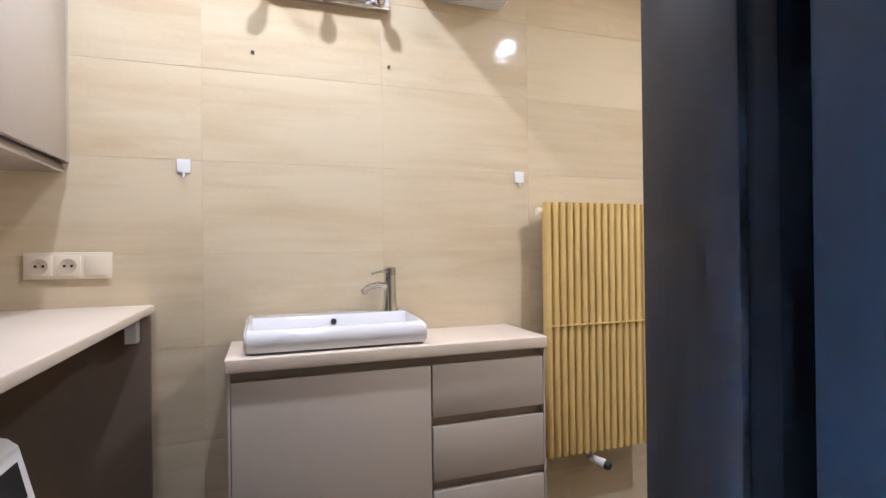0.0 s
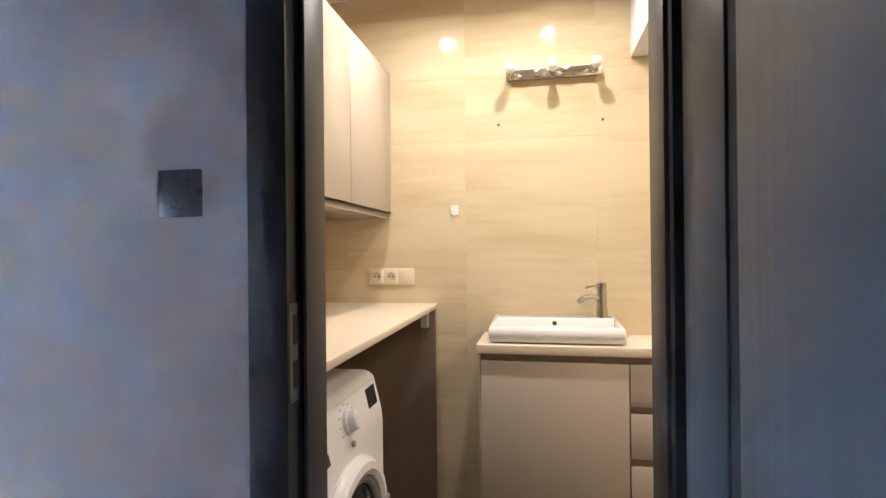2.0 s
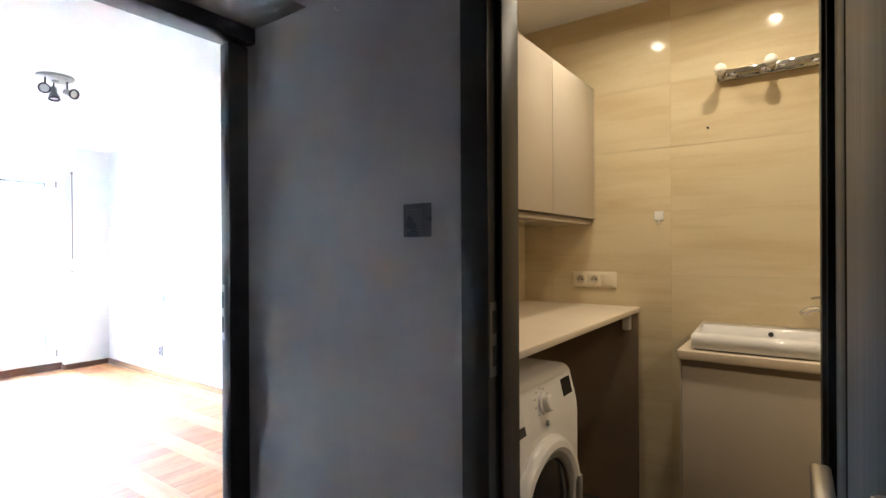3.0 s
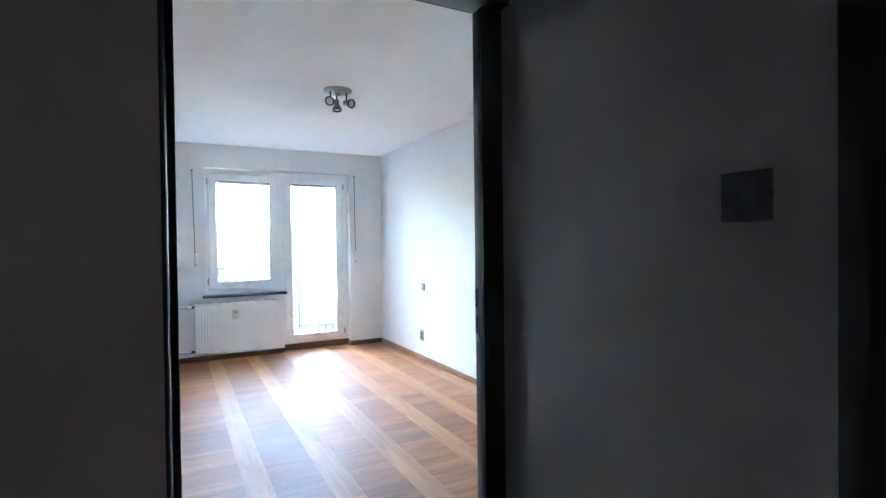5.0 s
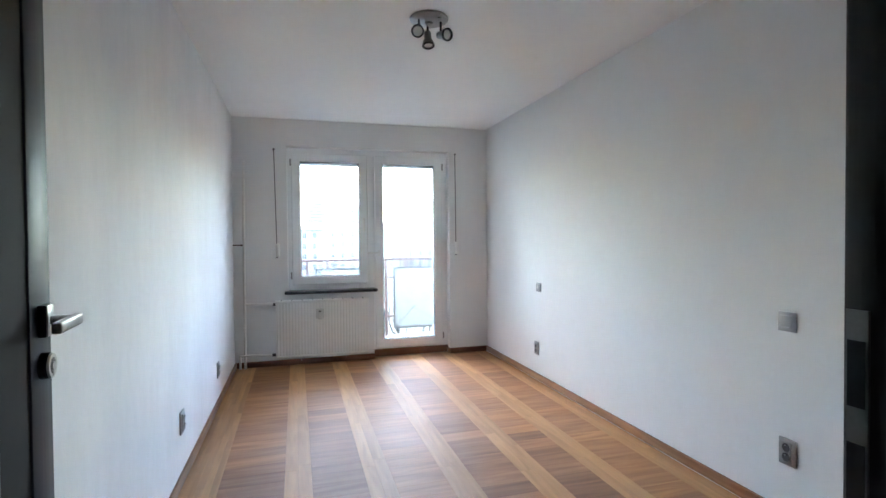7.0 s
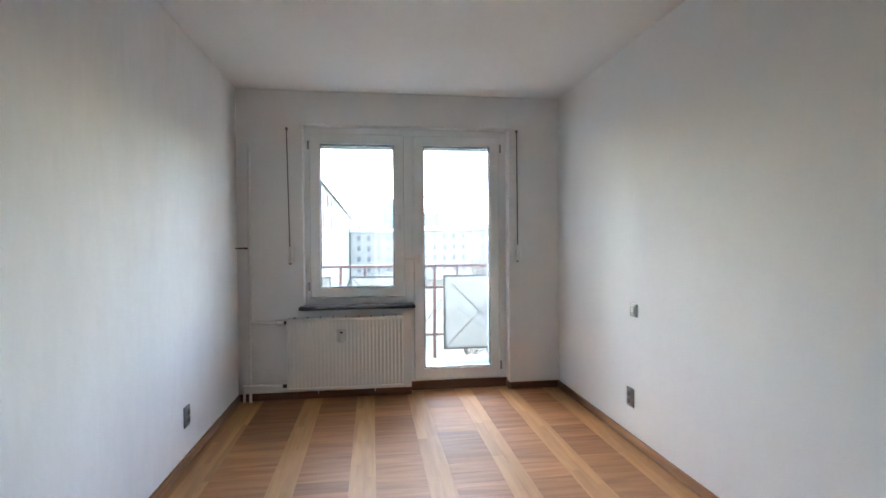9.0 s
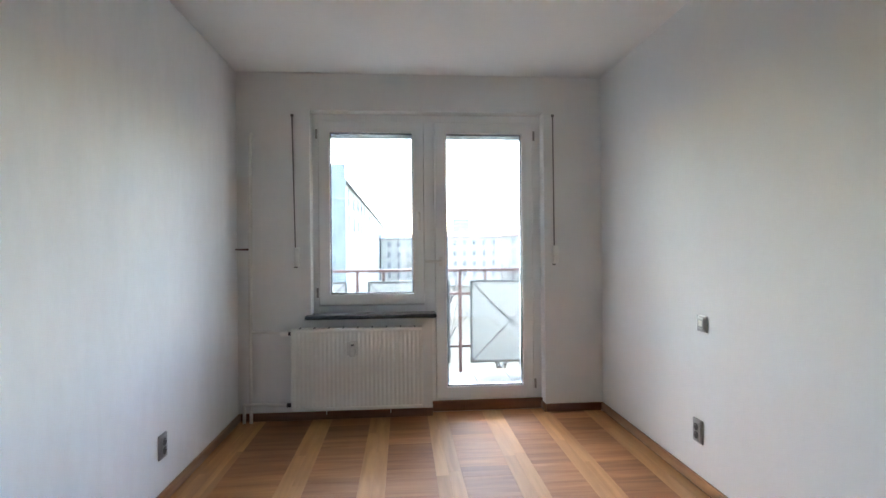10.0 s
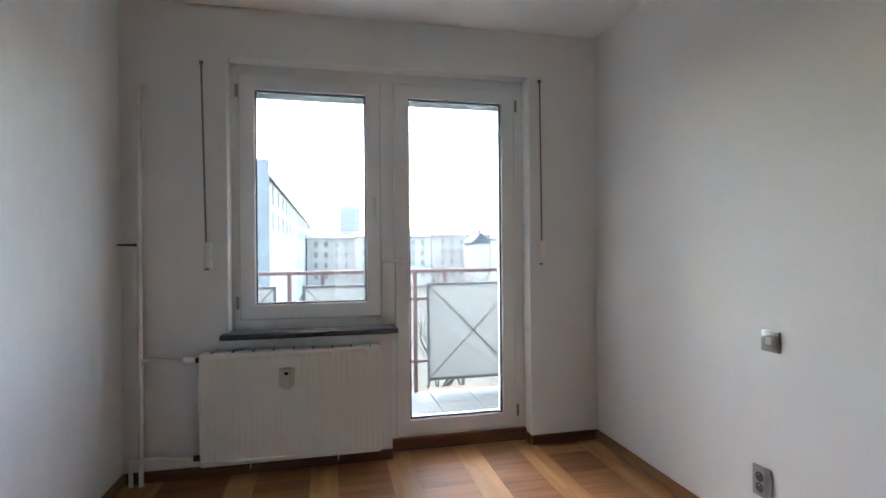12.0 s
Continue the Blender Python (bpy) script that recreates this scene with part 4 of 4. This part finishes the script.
# wall cabinet
wc = thing("wall_cabinet", (-0.6, 0.98, 1.46), "greige wall cabinet with flat handleless doors", "cabinet")
part("body", box(bmesh.new(), XBL + 0.002, 0.40, 1.464, -0.436, YT, 2.150), M_CABDARK, wc, smooth=False)
part("bottom_panel", box(bmesh.new(), XBL + 0.003, 0.40, 1.452, -0.414, YT - 0.001, 1.4635, 0.001), M_CAB, wc)
part("grip_rail", box(bmesh.new(), -0.4355, 0.40, 1.464, -0.418, YT - 0.001, 1.478, 0.001), M_CABDARK, wc)
for a, b in ((0.40, 0.5065), (0.5095, 1.0185), (1.0215, 1.540)):
    part("door", box(bmesh.new(), -0.414, a, 1.480, -0.396, b, 2.150, 0.0015), M_CAB, wc)
part("filler", box(bmesh.new(), -0.414, 1.543, 1.480, -0.400, YT, 2.150), M_CAB, wc, smooth=False)

# washing machine
wm = thing("washing_machine", (-0.48, 0.44, FBATH), "white front-loading washing machine under the worktop", "washing machine")
WX, WY, WZ = -0.200, 0.478, 0.476
wy0, wy1 = 0.180, 0.778
bm = bmesh.new()
prof = [(-0.775, FBATH + 0.012), (WX, FBATH + 0.012), (WX, 0.74), (WX - 0.004, 0.78), (WX - 0.030, 0.885), (WX - 0.045, 0.898), (WX - 0.06, 0.903), (-0.775, 0.905)]
extrude_profile(bm, prof, "y", wy0, wy1)
bmesh.ops.bevel(bm, geom=[e for e in bm.edges if abs(e.verts[0].co.y - e.verts[1].co.y) < 1e-5], offset=0.008, segments=2, affect="EDGES")
part("body", bm, M_WM, wm)
part("foot", rod(bmesh.new(), (-0.25, wy0 + 0.05, FBATH), (-0.25, wy0 + 0.05, FBATH + 0.014), 0.02), M_DKPLASTIC, wm)
part("foot", rod(bmesh.new(), (-0.25, wy1 - 0.05, FBATH), (-0.25, wy1 - 0.05, FBATH + 0.014), 0.02), M_DKPLASTIC, wm)
ax = Vector((1, 0, 0.22)).normalized()
tilt = pose(0, 0, 0, 0, -13, 0)
def on_panel(y, z):
    return Vector((WX - 0.004 - 0.026 * (z - 0.78) / 0.105, y, z))
kb = part("programme_knob", lathe(bmesh.new(), [(0.034, -0.002), (0.034, 0.010), (0.028, 0.012), (0.026, 0.030), (0.022, 0.034), (0, 0.034)], on_panel(0.500, 0.825), ax, 30), M_WM, wm, "round white programme knob")
def panel_box(y0, z0, y1, z1, depth, bev=0.0):
    c = on_panel((y0 + y1) / 2, (z0 + z1) / 2)
    bm = box(bmesh.new(), -0.003, -(y1 - y0) / 2, -(z1 - z0) / 2, depth, (y1 - y0) / 2, (z1 - z0) / 2, bev)
    bm.transform(Matrix.Translation(c) @ tilt)
    return bm
part("display", panel_box(0.668, 0.806, 0.748, 0.866, 0.0015), M_DISPLAY, wm, "black display window", False)
dr = part("detergent_drawer", panel_box(0.175, 0.765, 0.352, 0.862, 0.003, 0.002), M_WM, wm)
part("drawer_grip", panel_box(0.255, 0.768, 0.345, 0.795, 0.0045), M_DKPLASTIC, dr, smooth=False)
for k in range(9):
    a = radians(-125 + k * 31)
    part("dial_mark", panel_box(0.500 + 0.052 * math.sin(a) - 0.006, 0.825 + 0.046 * math.cos(a) - 0.0015, 0.500 + 0.052 * math.sin(a) + 0.006, 0.825 + 0.046 * math.cos(a) + 0.0015, 0.0012), M_SOCKET, wm, smooth=False)
part("button", lathe(bmesh.new(), [(0.009, -0.002), (0.009, 0.003), (0.007, 0.0045), (0, 0.0045)], on_panel(0.505, 0.762), ax, 16), M_SOCKET, wm, "small grey start button")
dd = part("door_ring", lathe(bmesh.new(), [(0.192, -0.002), (0.246, -0.002), (0.250, 0.006), (0.246, 0.022), (0.234, 0.034), (0.214, 0.037), (0.199, 0.028), (0.192, 0.012), (0.192, -0.002)], (WX, WY, WZ), (1, 0, 0), 48), M_WM, wm, "white porthole door ring")
part("porthole", lathe(bmesh.new(), [(0, 0.022), (0.10, 0.020), (0.160, 0.014), (0.180, 0.006)], (WX, WY, WZ), (1, 0, 0), 40), M_WMGLASS, dd, "dark porthole glass")
part("inner_ring", lathe(bmesh.new(), [(0.176, 0.004), (0.176, 0.016), (0.183, 0.022), (0.194, 0.022), (0.196, 0.004), (0.176, 0.004)], (WX, WY, WZ), (1, 0, 0), 44), M_SOCKET, dd, "grey inner door ring")
part("door_grip", box(bmesh.new(), WX + 0.020, WY + 0.200, WZ - 0.05, WX + 0.044, WY + 0.232, WZ + 0.06, 0.008), M_SOCKET, dd)

# yellow tube radiator
yr = thing("towel_radiator", (1.42, 1.52, 0.39), "tall yellow enamelled tube radiator on the tiled wall", "radiator")
nt = 15
for k in range(nt):
    xx = 1.196 + k * (1.652 - 1.196) / (nt - 1)
    bm = bmesh.new()
    bmesh.ops.create_cone(bm, cap_ends=True, segments=14, radius1=1, radius2=1, depth=0.992, matrix=Matrix.Translation((xx, 1.468, 0.889)) @ Matrix.Diagonal((0.0142, 0.020, 1, 1)))
    part("tube", bm, M_YELLOW, yr)
for k in range(nt - 1):
    xx = 1.2125 + k * (1.652 - 1.196) / (nt - 1)
    bm = bmesh.new()
    bmesh.ops.create_cone(bm, cap_ends=True, segments=10, radius1=1, radius2=1, depth=0.96, matrix=Matrix.Translation((xx, 1.512, 0.886)) @ Matrix.Diagonal((0.0115, 0.012, 1, 1)))
    part("rear_tube", bm, M_YELLOW, yr)
part("header", rod(bmesh.new(), (1.186, 1.490, 1.350), (1.662, 1.490, 1.350), 0.013), M_YELLOW, yr)
part("header", rod(bmesh.new(), (1.186, 1.490, 0.430), (1.662, 1.490, 0.430), 0.013), M_YELLOW, yr)
part("spacer_bar", box(bmesh.new(), 1.190, 1.4455, 0.900, 1.658, 1.4525, 0.906), M_YELLOW, yr, smooth=False)
part("air_vent", rod(bmesh.new(), (1.164, 1.490, 1.350), (1.188, 1.490, 1.350), 0.015, seg=14), M_CREAMPL, yr)
for zz in (1.30, 0.50):
    part("wall_mount", rod(bmesh.new(), (1.25, 1.50, zz), (1.25, YT, zz), 0.009), M_YELLOW, yr)
    part("wall_mount", rod(bmesh.new(), (1.60, 1.50, zz), (1.60, YT, zz), 0.009), M_YELLOW, yr)
bm = rod(bmesh.new(), (1.40, 1.49, 0.395), (1.40, 1.49, 0.350), 0.011)
rod(bm, (1.40, 1.49, 0.355), (1.40, 1.573, 0.355), 0.010)
part("valve", bm, M_CHROME, yr, "chrome radiator valve")
bm = rod(bmesh.new(), (1.40, 1.49, 0.355), (1.425, 1.43, 0.345), 0.014, 0.020)
part("valve_knob", bm, M_WHITEPL, yr, "white valve knob")
part("valve_cap", rod(bmesh.new(), (1.425, 1.43, 0.345), (1.432, 1.412, 0.342), 0.018, 0.014), M_DKMETAL, yr, "dark metal valve cap")

# mirror lamp bar
lb = thing("mirror_lamp", (0.382, YT, 2.10), "chrome wall lamp bar with three unlit globe bulbs", "wall lamp")
bm = box(bmesh.new(), 0.168, YT - 0.032, 2.076, 0.596, YT, 2.122, 0.004)
part("bar", bm, M_CHROME, lb)
for xx in (0.192, 0.377, 0.562):
    part("bulb_holder", lathe(bmesh.new(), [(0, 0), (0.019, 0), (0.019, 0.004), (0.014, 0.008), (0.0135, 0.052), (0.011, 0.058), (0, 0.058)], (xx, YT - 0.032, 2.100), (0, -1, 0.03), 20), M_CHROME, lb)
    part("bulb", lathe(bmesh.new(), [(0, 0.046), (0.010, 0.048), (0.014, 0.058), (0.0215, 0.072), (0.0240, 0.086), (0.0215, 0.100), (0.0125, 0.109), (0, 0.112)], (xx, YT - 0.032, 2.100), (0, -1, 0.03), 22), M_BULB, lb, "white globe bulb, switched off")
for a, b in ((0.216, 0.355), (0.400, 0.539)):
    pl = part("cover_plate", box(bmesh.new(), a, YT - 0.037, 2.080, b, YT - 0.0325, 2.119, 0.002), M_CHROME, lb)
    xs = a + 0.022 if a < 0.3 else b - 0.022
    part("screw", rod(bmesh.new(), (xs, YT - 0.0370, 2.100), (xs, YT - 0.0385, 2.100), 0.005, seg=12), M_DKMETAL, pl)

# triple socket, hooks and nails on the tiles
ts = thing("triple_socket", (-0.40, YT, 1.168), "cream triple socket plate above the worktop", "socket")
part("frame", box(bmesh.new(), -0.515, YT - 0.010, 1.128, -0.288, YT, 1.209, 0.003), M_CREAMPL, ts)
for k in range(3):
    xc = -0.474 + 0.0725 * k
    ins = part("insert", box(bmesh.new(), xc - 0.032, YT - 0.013, 1.137, xc + 0.032, YT - 0.0100, 1.200, 0.0015), M_CREAMPL, ts)
    if k < 2:
        part("well", lathe(bmesh.new(), [(0.0215, 0.0), (0.0225, 0.001), (0.0205, 0.0012), (0.019, 0.0004), (0, 0.0004)], (xc, YT - 0.0130, 1.168), (0, -1, 0), 24), M_WELLSHADE, ins)
        for dx in (-0.0095, 0.0095):
            part("pin_hole", rod(bmesh.new(), (xc + dx, YT - 0.0132, 1.168), (xc + dx, YT - 0.0140, 1.168), 0.0042, seg=10), M_GASKET, ins)
        part("earth_pin", rod(bmesh.new(), (xc, YT - 0.0132, 1.178), (xc, YT - 0.020, 1.178), 0.0025, seg=8), M_STEEL, ins)
for hx, hz in ((-0.086, 1.482), (1.129, 1.489)):
    hk = thing("adhesive_hook", (hx, YT, hz), "small white adhesive hook on the tiles", "hook", "adhesive hooks")
    part("plate", box(bmesh.new(), hx - 0.021, YT - 0.006, hz - 0.020, hx + 0.021, YT, hz + 0.026, 0.004), M_WHITEPL, hk)
    part("peg", tube(bmesh.new(), [(hx, YT - 0.005, hz - 0.018), (hx, YT - 0.008, hz - 0.032), (hx, YT - 0.018, hz - 0.032)], 0.004, 8), M_WHITEPL, hk)
for nx in (0.127, 0.598):
    solid("wall_plug", rod(bmesh.new(), (nx, YT, 1.880), (nx, YT - 0.006, 1.880), 0.0055, seg=12), M_DKPLASTIC, "small dark screw in the beige tiled wall", "screw", smooth=True, group="screws in the tiles")

solid("wall_hook", tube(bmesh.new(), [(-0.66, YH, 2.05), (-0.66, YH - 0.012, 2.05), (-0.66, YH - 0.014, 2.058)], 0.003, 8), M_WHITEPL, "tiny white hook high on the grey hall wall", "hook", smooth=True)

# ---- balcony ----
solid("balcony_slab", box(bmesh.new(), -7.78, -2.2, -0.25, XWO, 2.6, -0.05), M_CONCRETE, "concrete balcony slab", "balcony", "structure")
slab = solid("balcony_floor", box(bmesh.new(), -7.76, -2.2, -0.05, XWO, 2.6, -0.030), M_JOINT, "pale tiled balcony floor", "floor", "structure")
tile_mesh = mesh_of("tile", box(bmesh.new(), -0.1635, -0.1635, -0.014, 0.1635, 0.1635, 0.0, 0.002, 1), M_BALC)
for i in range(3):
    for j in range(14):
        ob = new("tile", tile_mesh)
        ob.location = (-6.79 - i * 0.33, -2.03 + j * 0.33, -0.016)
        ob.parent = slab

XR = -7.60
rail = thing("balcony_railing", (XR, 0.2, -0.03), "red-brown steel balcony railing with frosted panels", "railing")
part("handrail", box(bmesh.new(), XR - 0.022, -2.2, 0.992, XR + 0.022, 2.6, 1.022, 0.004), M_RUST, rail)
for k in range(-2, 3):
    c = 0.155 + 1.0175 * k
    pst = c + 0.509
    if pst < 2.6:
        part("post", box(bmesh.new(), XR - 0.016, pst - 0.016, -0.016, XR + 0.016, pst + 0.016, 0.991, 0.002), M_RUST, rail)
    y0, y1 = c - 0.408, c + 0.408
    if y0 < -2.2 or y1 > 2.6:
        continue
    pf = part("panel_frame", ring(bmesh.new(), XR - 0.012, XR + 0.012, y0, 0.075, y1, 0.905, 0.022, 0.002), M_RAILDARK, rail)
    part("panel", box(bmesh.new(), XR - 0.004, y0 + 0.020, 0.095, XR + 0.001, y1 - 0.020, 0.885), M_PANEL, pf, "frosted infill panel", False)
    bm = rod(bmesh.new(), (XR + 0.008, y0 + 0.02, 0.095), (XR + 0.008, y1 - 0.02, 0.885), 0.0045, seg=8)
    rod(bm, (XR + 0.008, y0 + 0.02, 0.885), (XR + 0.008, y1 - 0.02, 0.095), 0.0045, seg=8)
    lathe(bm, [(0, 0), (0.018, 0), (0.018, 0.012), (0, 0.012)], (XR + 0.004, c, 0.49), (1, 0, 0), 14)
    part("cross", bm, M_RAILDARK, pf)
    for yy in (c - 0.25, c + 0.25):
        part("stub", box(bmesh.new(), XR - 0.012, yy - 0.014, 0.905, XR + 0.012, yy + 0.014, 0.991), M_RUST, rail, smooth=False)
    for zz in (0.245, 0.77):
        part("link_bar", box(bmesh.new(), XR - 0.010, y1, zz - 0.013, XR + 0.010, pst - 0.016, zz + 0.013), M_RUST, rail, smooth=False)
        part("link_bar", box(bmesh.new(), XR - 0.010, c - 0.5085 + 0.016, zz - 0.013, XR + 0.010, y0, zz + 0.013), M_RUST, rail, smooth=False)

# ---- outside ----
GZ = -11.0
solid("ground", box(bmesh.new(), -1500, -1500, GZ - 1, 60, 1500, GZ), M_GROUND, "winter lawn and yards", "ground", "structure")
bm = bmesh.new()
box(bm, XWO - 0.02, -12, GZ, XWO, YL - 0.2, 9)
box(bm, XWO - 0.02, YR + 0.2, GZ, XWO, 12, 9)
box(bm, XWO - 0.02, YL - 0.2, HB + 0.1, XWO, YR + 0.2, 9)
box(bm, XWO - 0.02, YL - 0.2, GZ, XWO, YR + 0.2, -0.3)
solid("facade_own_house", bm, M_RENDER, "pale rendered facade of the own house", "facade", "structure")


def house(name, x0, y0, x1, y1, ztop, wall_mat, roof_mat, roof_h, label, sides, storey=3.4, step=3.2, ww=1.1, wh=1.7, along="y", rows=4):
    """A block with storeys of real window openings' frames and panes, and a pitched roof."""
    hs = thing(name, ((x0 + x1) / 2, (y0 + y1) / 2, GZ), label, "house", "houses across the yards")
    part("wall", box(bmesh.new(), x0, y0, GZ, x1, y1, ztop), wall_mat, hs, smooth=False)
    bm = bmesh.new()
    if along == "y":
        extrude_profile(bm, [(x0 - 0.5, ztop), (x1 + 0.5, ztop), (x1 + 0.4, ztop + 0.3), ((x0 + x1) / 2, ztop + roof_h), (x0 - 0.4, ztop + 0.3)], "y", y0 - 0.3, y1 + 0.3)
    else:
        extrude_profile(bm, [(y0 - 0.5, ztop), (y1 + 0.5, ztop), (y1 + 0.4, ztop + 0.3), ((y0 + y1) / 2, ztop + roof_h), (y0 - 0.4, ztop + 0.3)], "x", x0 - 0.3, x1 + 0.3)
    rf = part("roof", bm, roof_mat, hs, smooth=False)
    for k in range(3):
        if along == "y":
            cx, cy = (x0 + x1) / 2, y0 + (k + 0.6) * (y1 - y0) / 3.3
        else:
            cx, cy = x0 + (k + 0.6) * (x1 - x0) / 3.3, (y0 + y1) / 2
        part("chimney", box(bmesh.new(), cx - 0.5, cy - 0.5, ztop + roof_h * 0.5, cx + 0.5, cy + 0.5, ztop + roof_h + 1.0), M_BRICKRED, rf, smooth=False)
    zs = []
    z = ztop - 2.7
    while z > GZ + 1.0:
        zs.append(z)
        z -= storey
    wm_mesh = {}
    for side in sides:
        a0, a1 = (y0, y1) if side == "x" else (x0, x1)
        n = max(1, int((a1 - a0 - 1.5) / step))
        off = (a1 - a0 - (n - 1) * step) / 2
        for i in range(n):
            for zz in zs[:rows]:
                a = a0 + off + i * step
                if side not in wm_mesh:
                    bm = bmesh.new()
                    if side == "x":
                        box(bm, 0.0, -ww / 2, 0.0, 0.03, ww / 2, wh)
                        bf = ring(bmesh.new(), 0.0, 0.10, -ww / 2 - 0.12, -0.12, ww / 2 + 0.12, wh + 0.12, 0.12, 0.0)
                        box(bf, 0.0, -0.04, 0.0, 0.06, 0.04, wh)
                        box(bf, 0.0, -ww / 2, wh * 0.62, 0.06, ww / 2, wh * 0.62 + 0.07)
                    else:
                        box(bm, -ww / 2, 0.0, 0.0, ww / 2, 0.03, wh)
                        bf = bmesh.new()
                        box(bf, -ww / 2 - 0.12, 0, -0.12, -ww / 2, 0.10, wh + 0.12)
                        box(bf, ww / 2, 0, -0.12, ww / 2 + 0.12, 0.10, wh + 0.12)
                        box(bf, -ww / 2, 0, wh, ww / 2, 0.10, wh + 0.12)
                        box(bf, -ww / 2, 0, -0.12, ww / 2, 0.10, 0)
                        box(bf, -0.04, 0, 0, 0.04, 0.06, wh)
                    wm_mesh[side] = (mesh_of("pane", bm, M_PANEW), mesh_of("window", bf, M_RENDER))
                wo = new("window", wm_mesh[side][1])
                wo.parent = hs
                place = Vector((x1 + 0.005, a, zz)) if side == "x" else Vector((a, y1 + 0.005, zz))
                wo.location = place - ORIGIN[hs.name]
                po = new("pane", wm_mesh[side][0])
                po.parent = wo
    return hs


house("apartment_house", -215, -21.0, -69, -7.4, 10.0, M_RENDER, M_ROOF, 4.0, "long pale rendered house with a grey pitched roof", ("y",), step=7.5, ww=1.0, wh=2.2, along="x", rows=2)
bm = bmesh.new()
box(bm, -68.68, -21.0, GZ, -68.3, -7.15, 12.2)
solid("gable_wall", bm, M_GABLE, "grey-blue gable wall of the long house", "wall", "structure")
house("apartment_house", -185, -7.0, -170, 8, 4.6, M_RENDER2, M_ROOF, 1.6, "row of cream rendered houses with grey roofs", ("x",))
house("apartment_house", -182, 8.0, -169, 33, 5.0, M_RENDER, M_BRICKRED, 1.9, "pale rendered house with a red tiled roof", ("x",))
house("apartment_house", -180, 33.0, -168, 53, 5.4, M_RENDER2, M_BRICKRED, 2.2, "cream rendered house with a red tiled roof", ("x",))
house("apartment_house", -178, 53.0, -167, 110, 4.2, M_RENDER, M_ROOF, 1.6, "pale rendered house with a grey roof", ("x",))


def tower(x, y0, y1, ztop, storeys):
    tw = thing("tower_block", (x, (y0 + y1) / 2, GZ), "distant pale concrete tower block with window bands", "tower block", "distant tower blocks")
    part("wall", box(bmesh.new(), x - 12, y0, GZ, x, y1, ztop), M_PORCH, tw, smooth=False)
    for k in range(storeys):
        part("window_band", box(bmesh.new(), x, y0 + 1, ztop - 3 - k * 3.2, x + 0.2, y1 - 1, ztop - 1.7 - k * 3.2), M_PANEW, tw, smooth=False)
    part("roof", box(bmesh.new(), x - 9, y0 + 4, ztop, x - 3, y1 - 4, ztop + 3), M_PORCH, tw, smooth=False)


tower(-500, 50, 66, 31, 12)
tower(-500, 10, 29, 41, 14)
house("apartment_house", -160, 42, -150, 47, 2.6, M_RENDER2, M_SLATE, 3.2, "pale gabled house with a dark slate roof", (), along="x")


def bare_tree(x, y, height, seed):
    rnd = random.Random(seed)
    tr = thing("bare_tree", (x, y, GZ), "leafless winter tree with fine grey branches", "tree", "bare trees in the yards")
    trunk, crown = bmesh.new(), bmesh.new()

    def grow(bm, p, d, length, r, depth):
        q = p + d * length
        rod(bm, p, q, r, r * 0.68, 6 if depth < 2 else 4)
        if depth >= 5:
            return
        for _ in range(3 if depth < 4 else 2):
            axis = Vector((rnd.uniform(-1, 1), rnd.uniform(-1, 1), rnd.uniform(-0.3, 0.5)))
            nd = (d + axis * 0.62).normalized()
            nd.z = max(nd.z, -0.05)
            grow(crown, p + d * length * rnd.uniform(0.55, 1.0), nd.normalized(), length * rnd.uniform(0.6, 0.82), r * 0.55, depth + 1)

    grow(trunk, Vector((x, y, GZ - 0.05)), Vector((rnd.uniform(-0.06, 0.06), rnd.uniform(-0.06, 0.06), 1)).normalized(), height * 0.33, height * 0.014, 0)
    part("trunk", trunk, M_BARK, tr)
    part("crown", crown, M_BARK, tr)


for k, (x, y, hgt) in enumerate(((-30, 4.5, 11.5), (-36, 8.5, 12.5), (-48, 3.5, 13), (-60, 14, 13), (-75, 6, 13.5), (-90, 18, 14), (-26, 9.5, 10))):
    bare_tree(x, y, hgt, 20 + k)

build_planks()
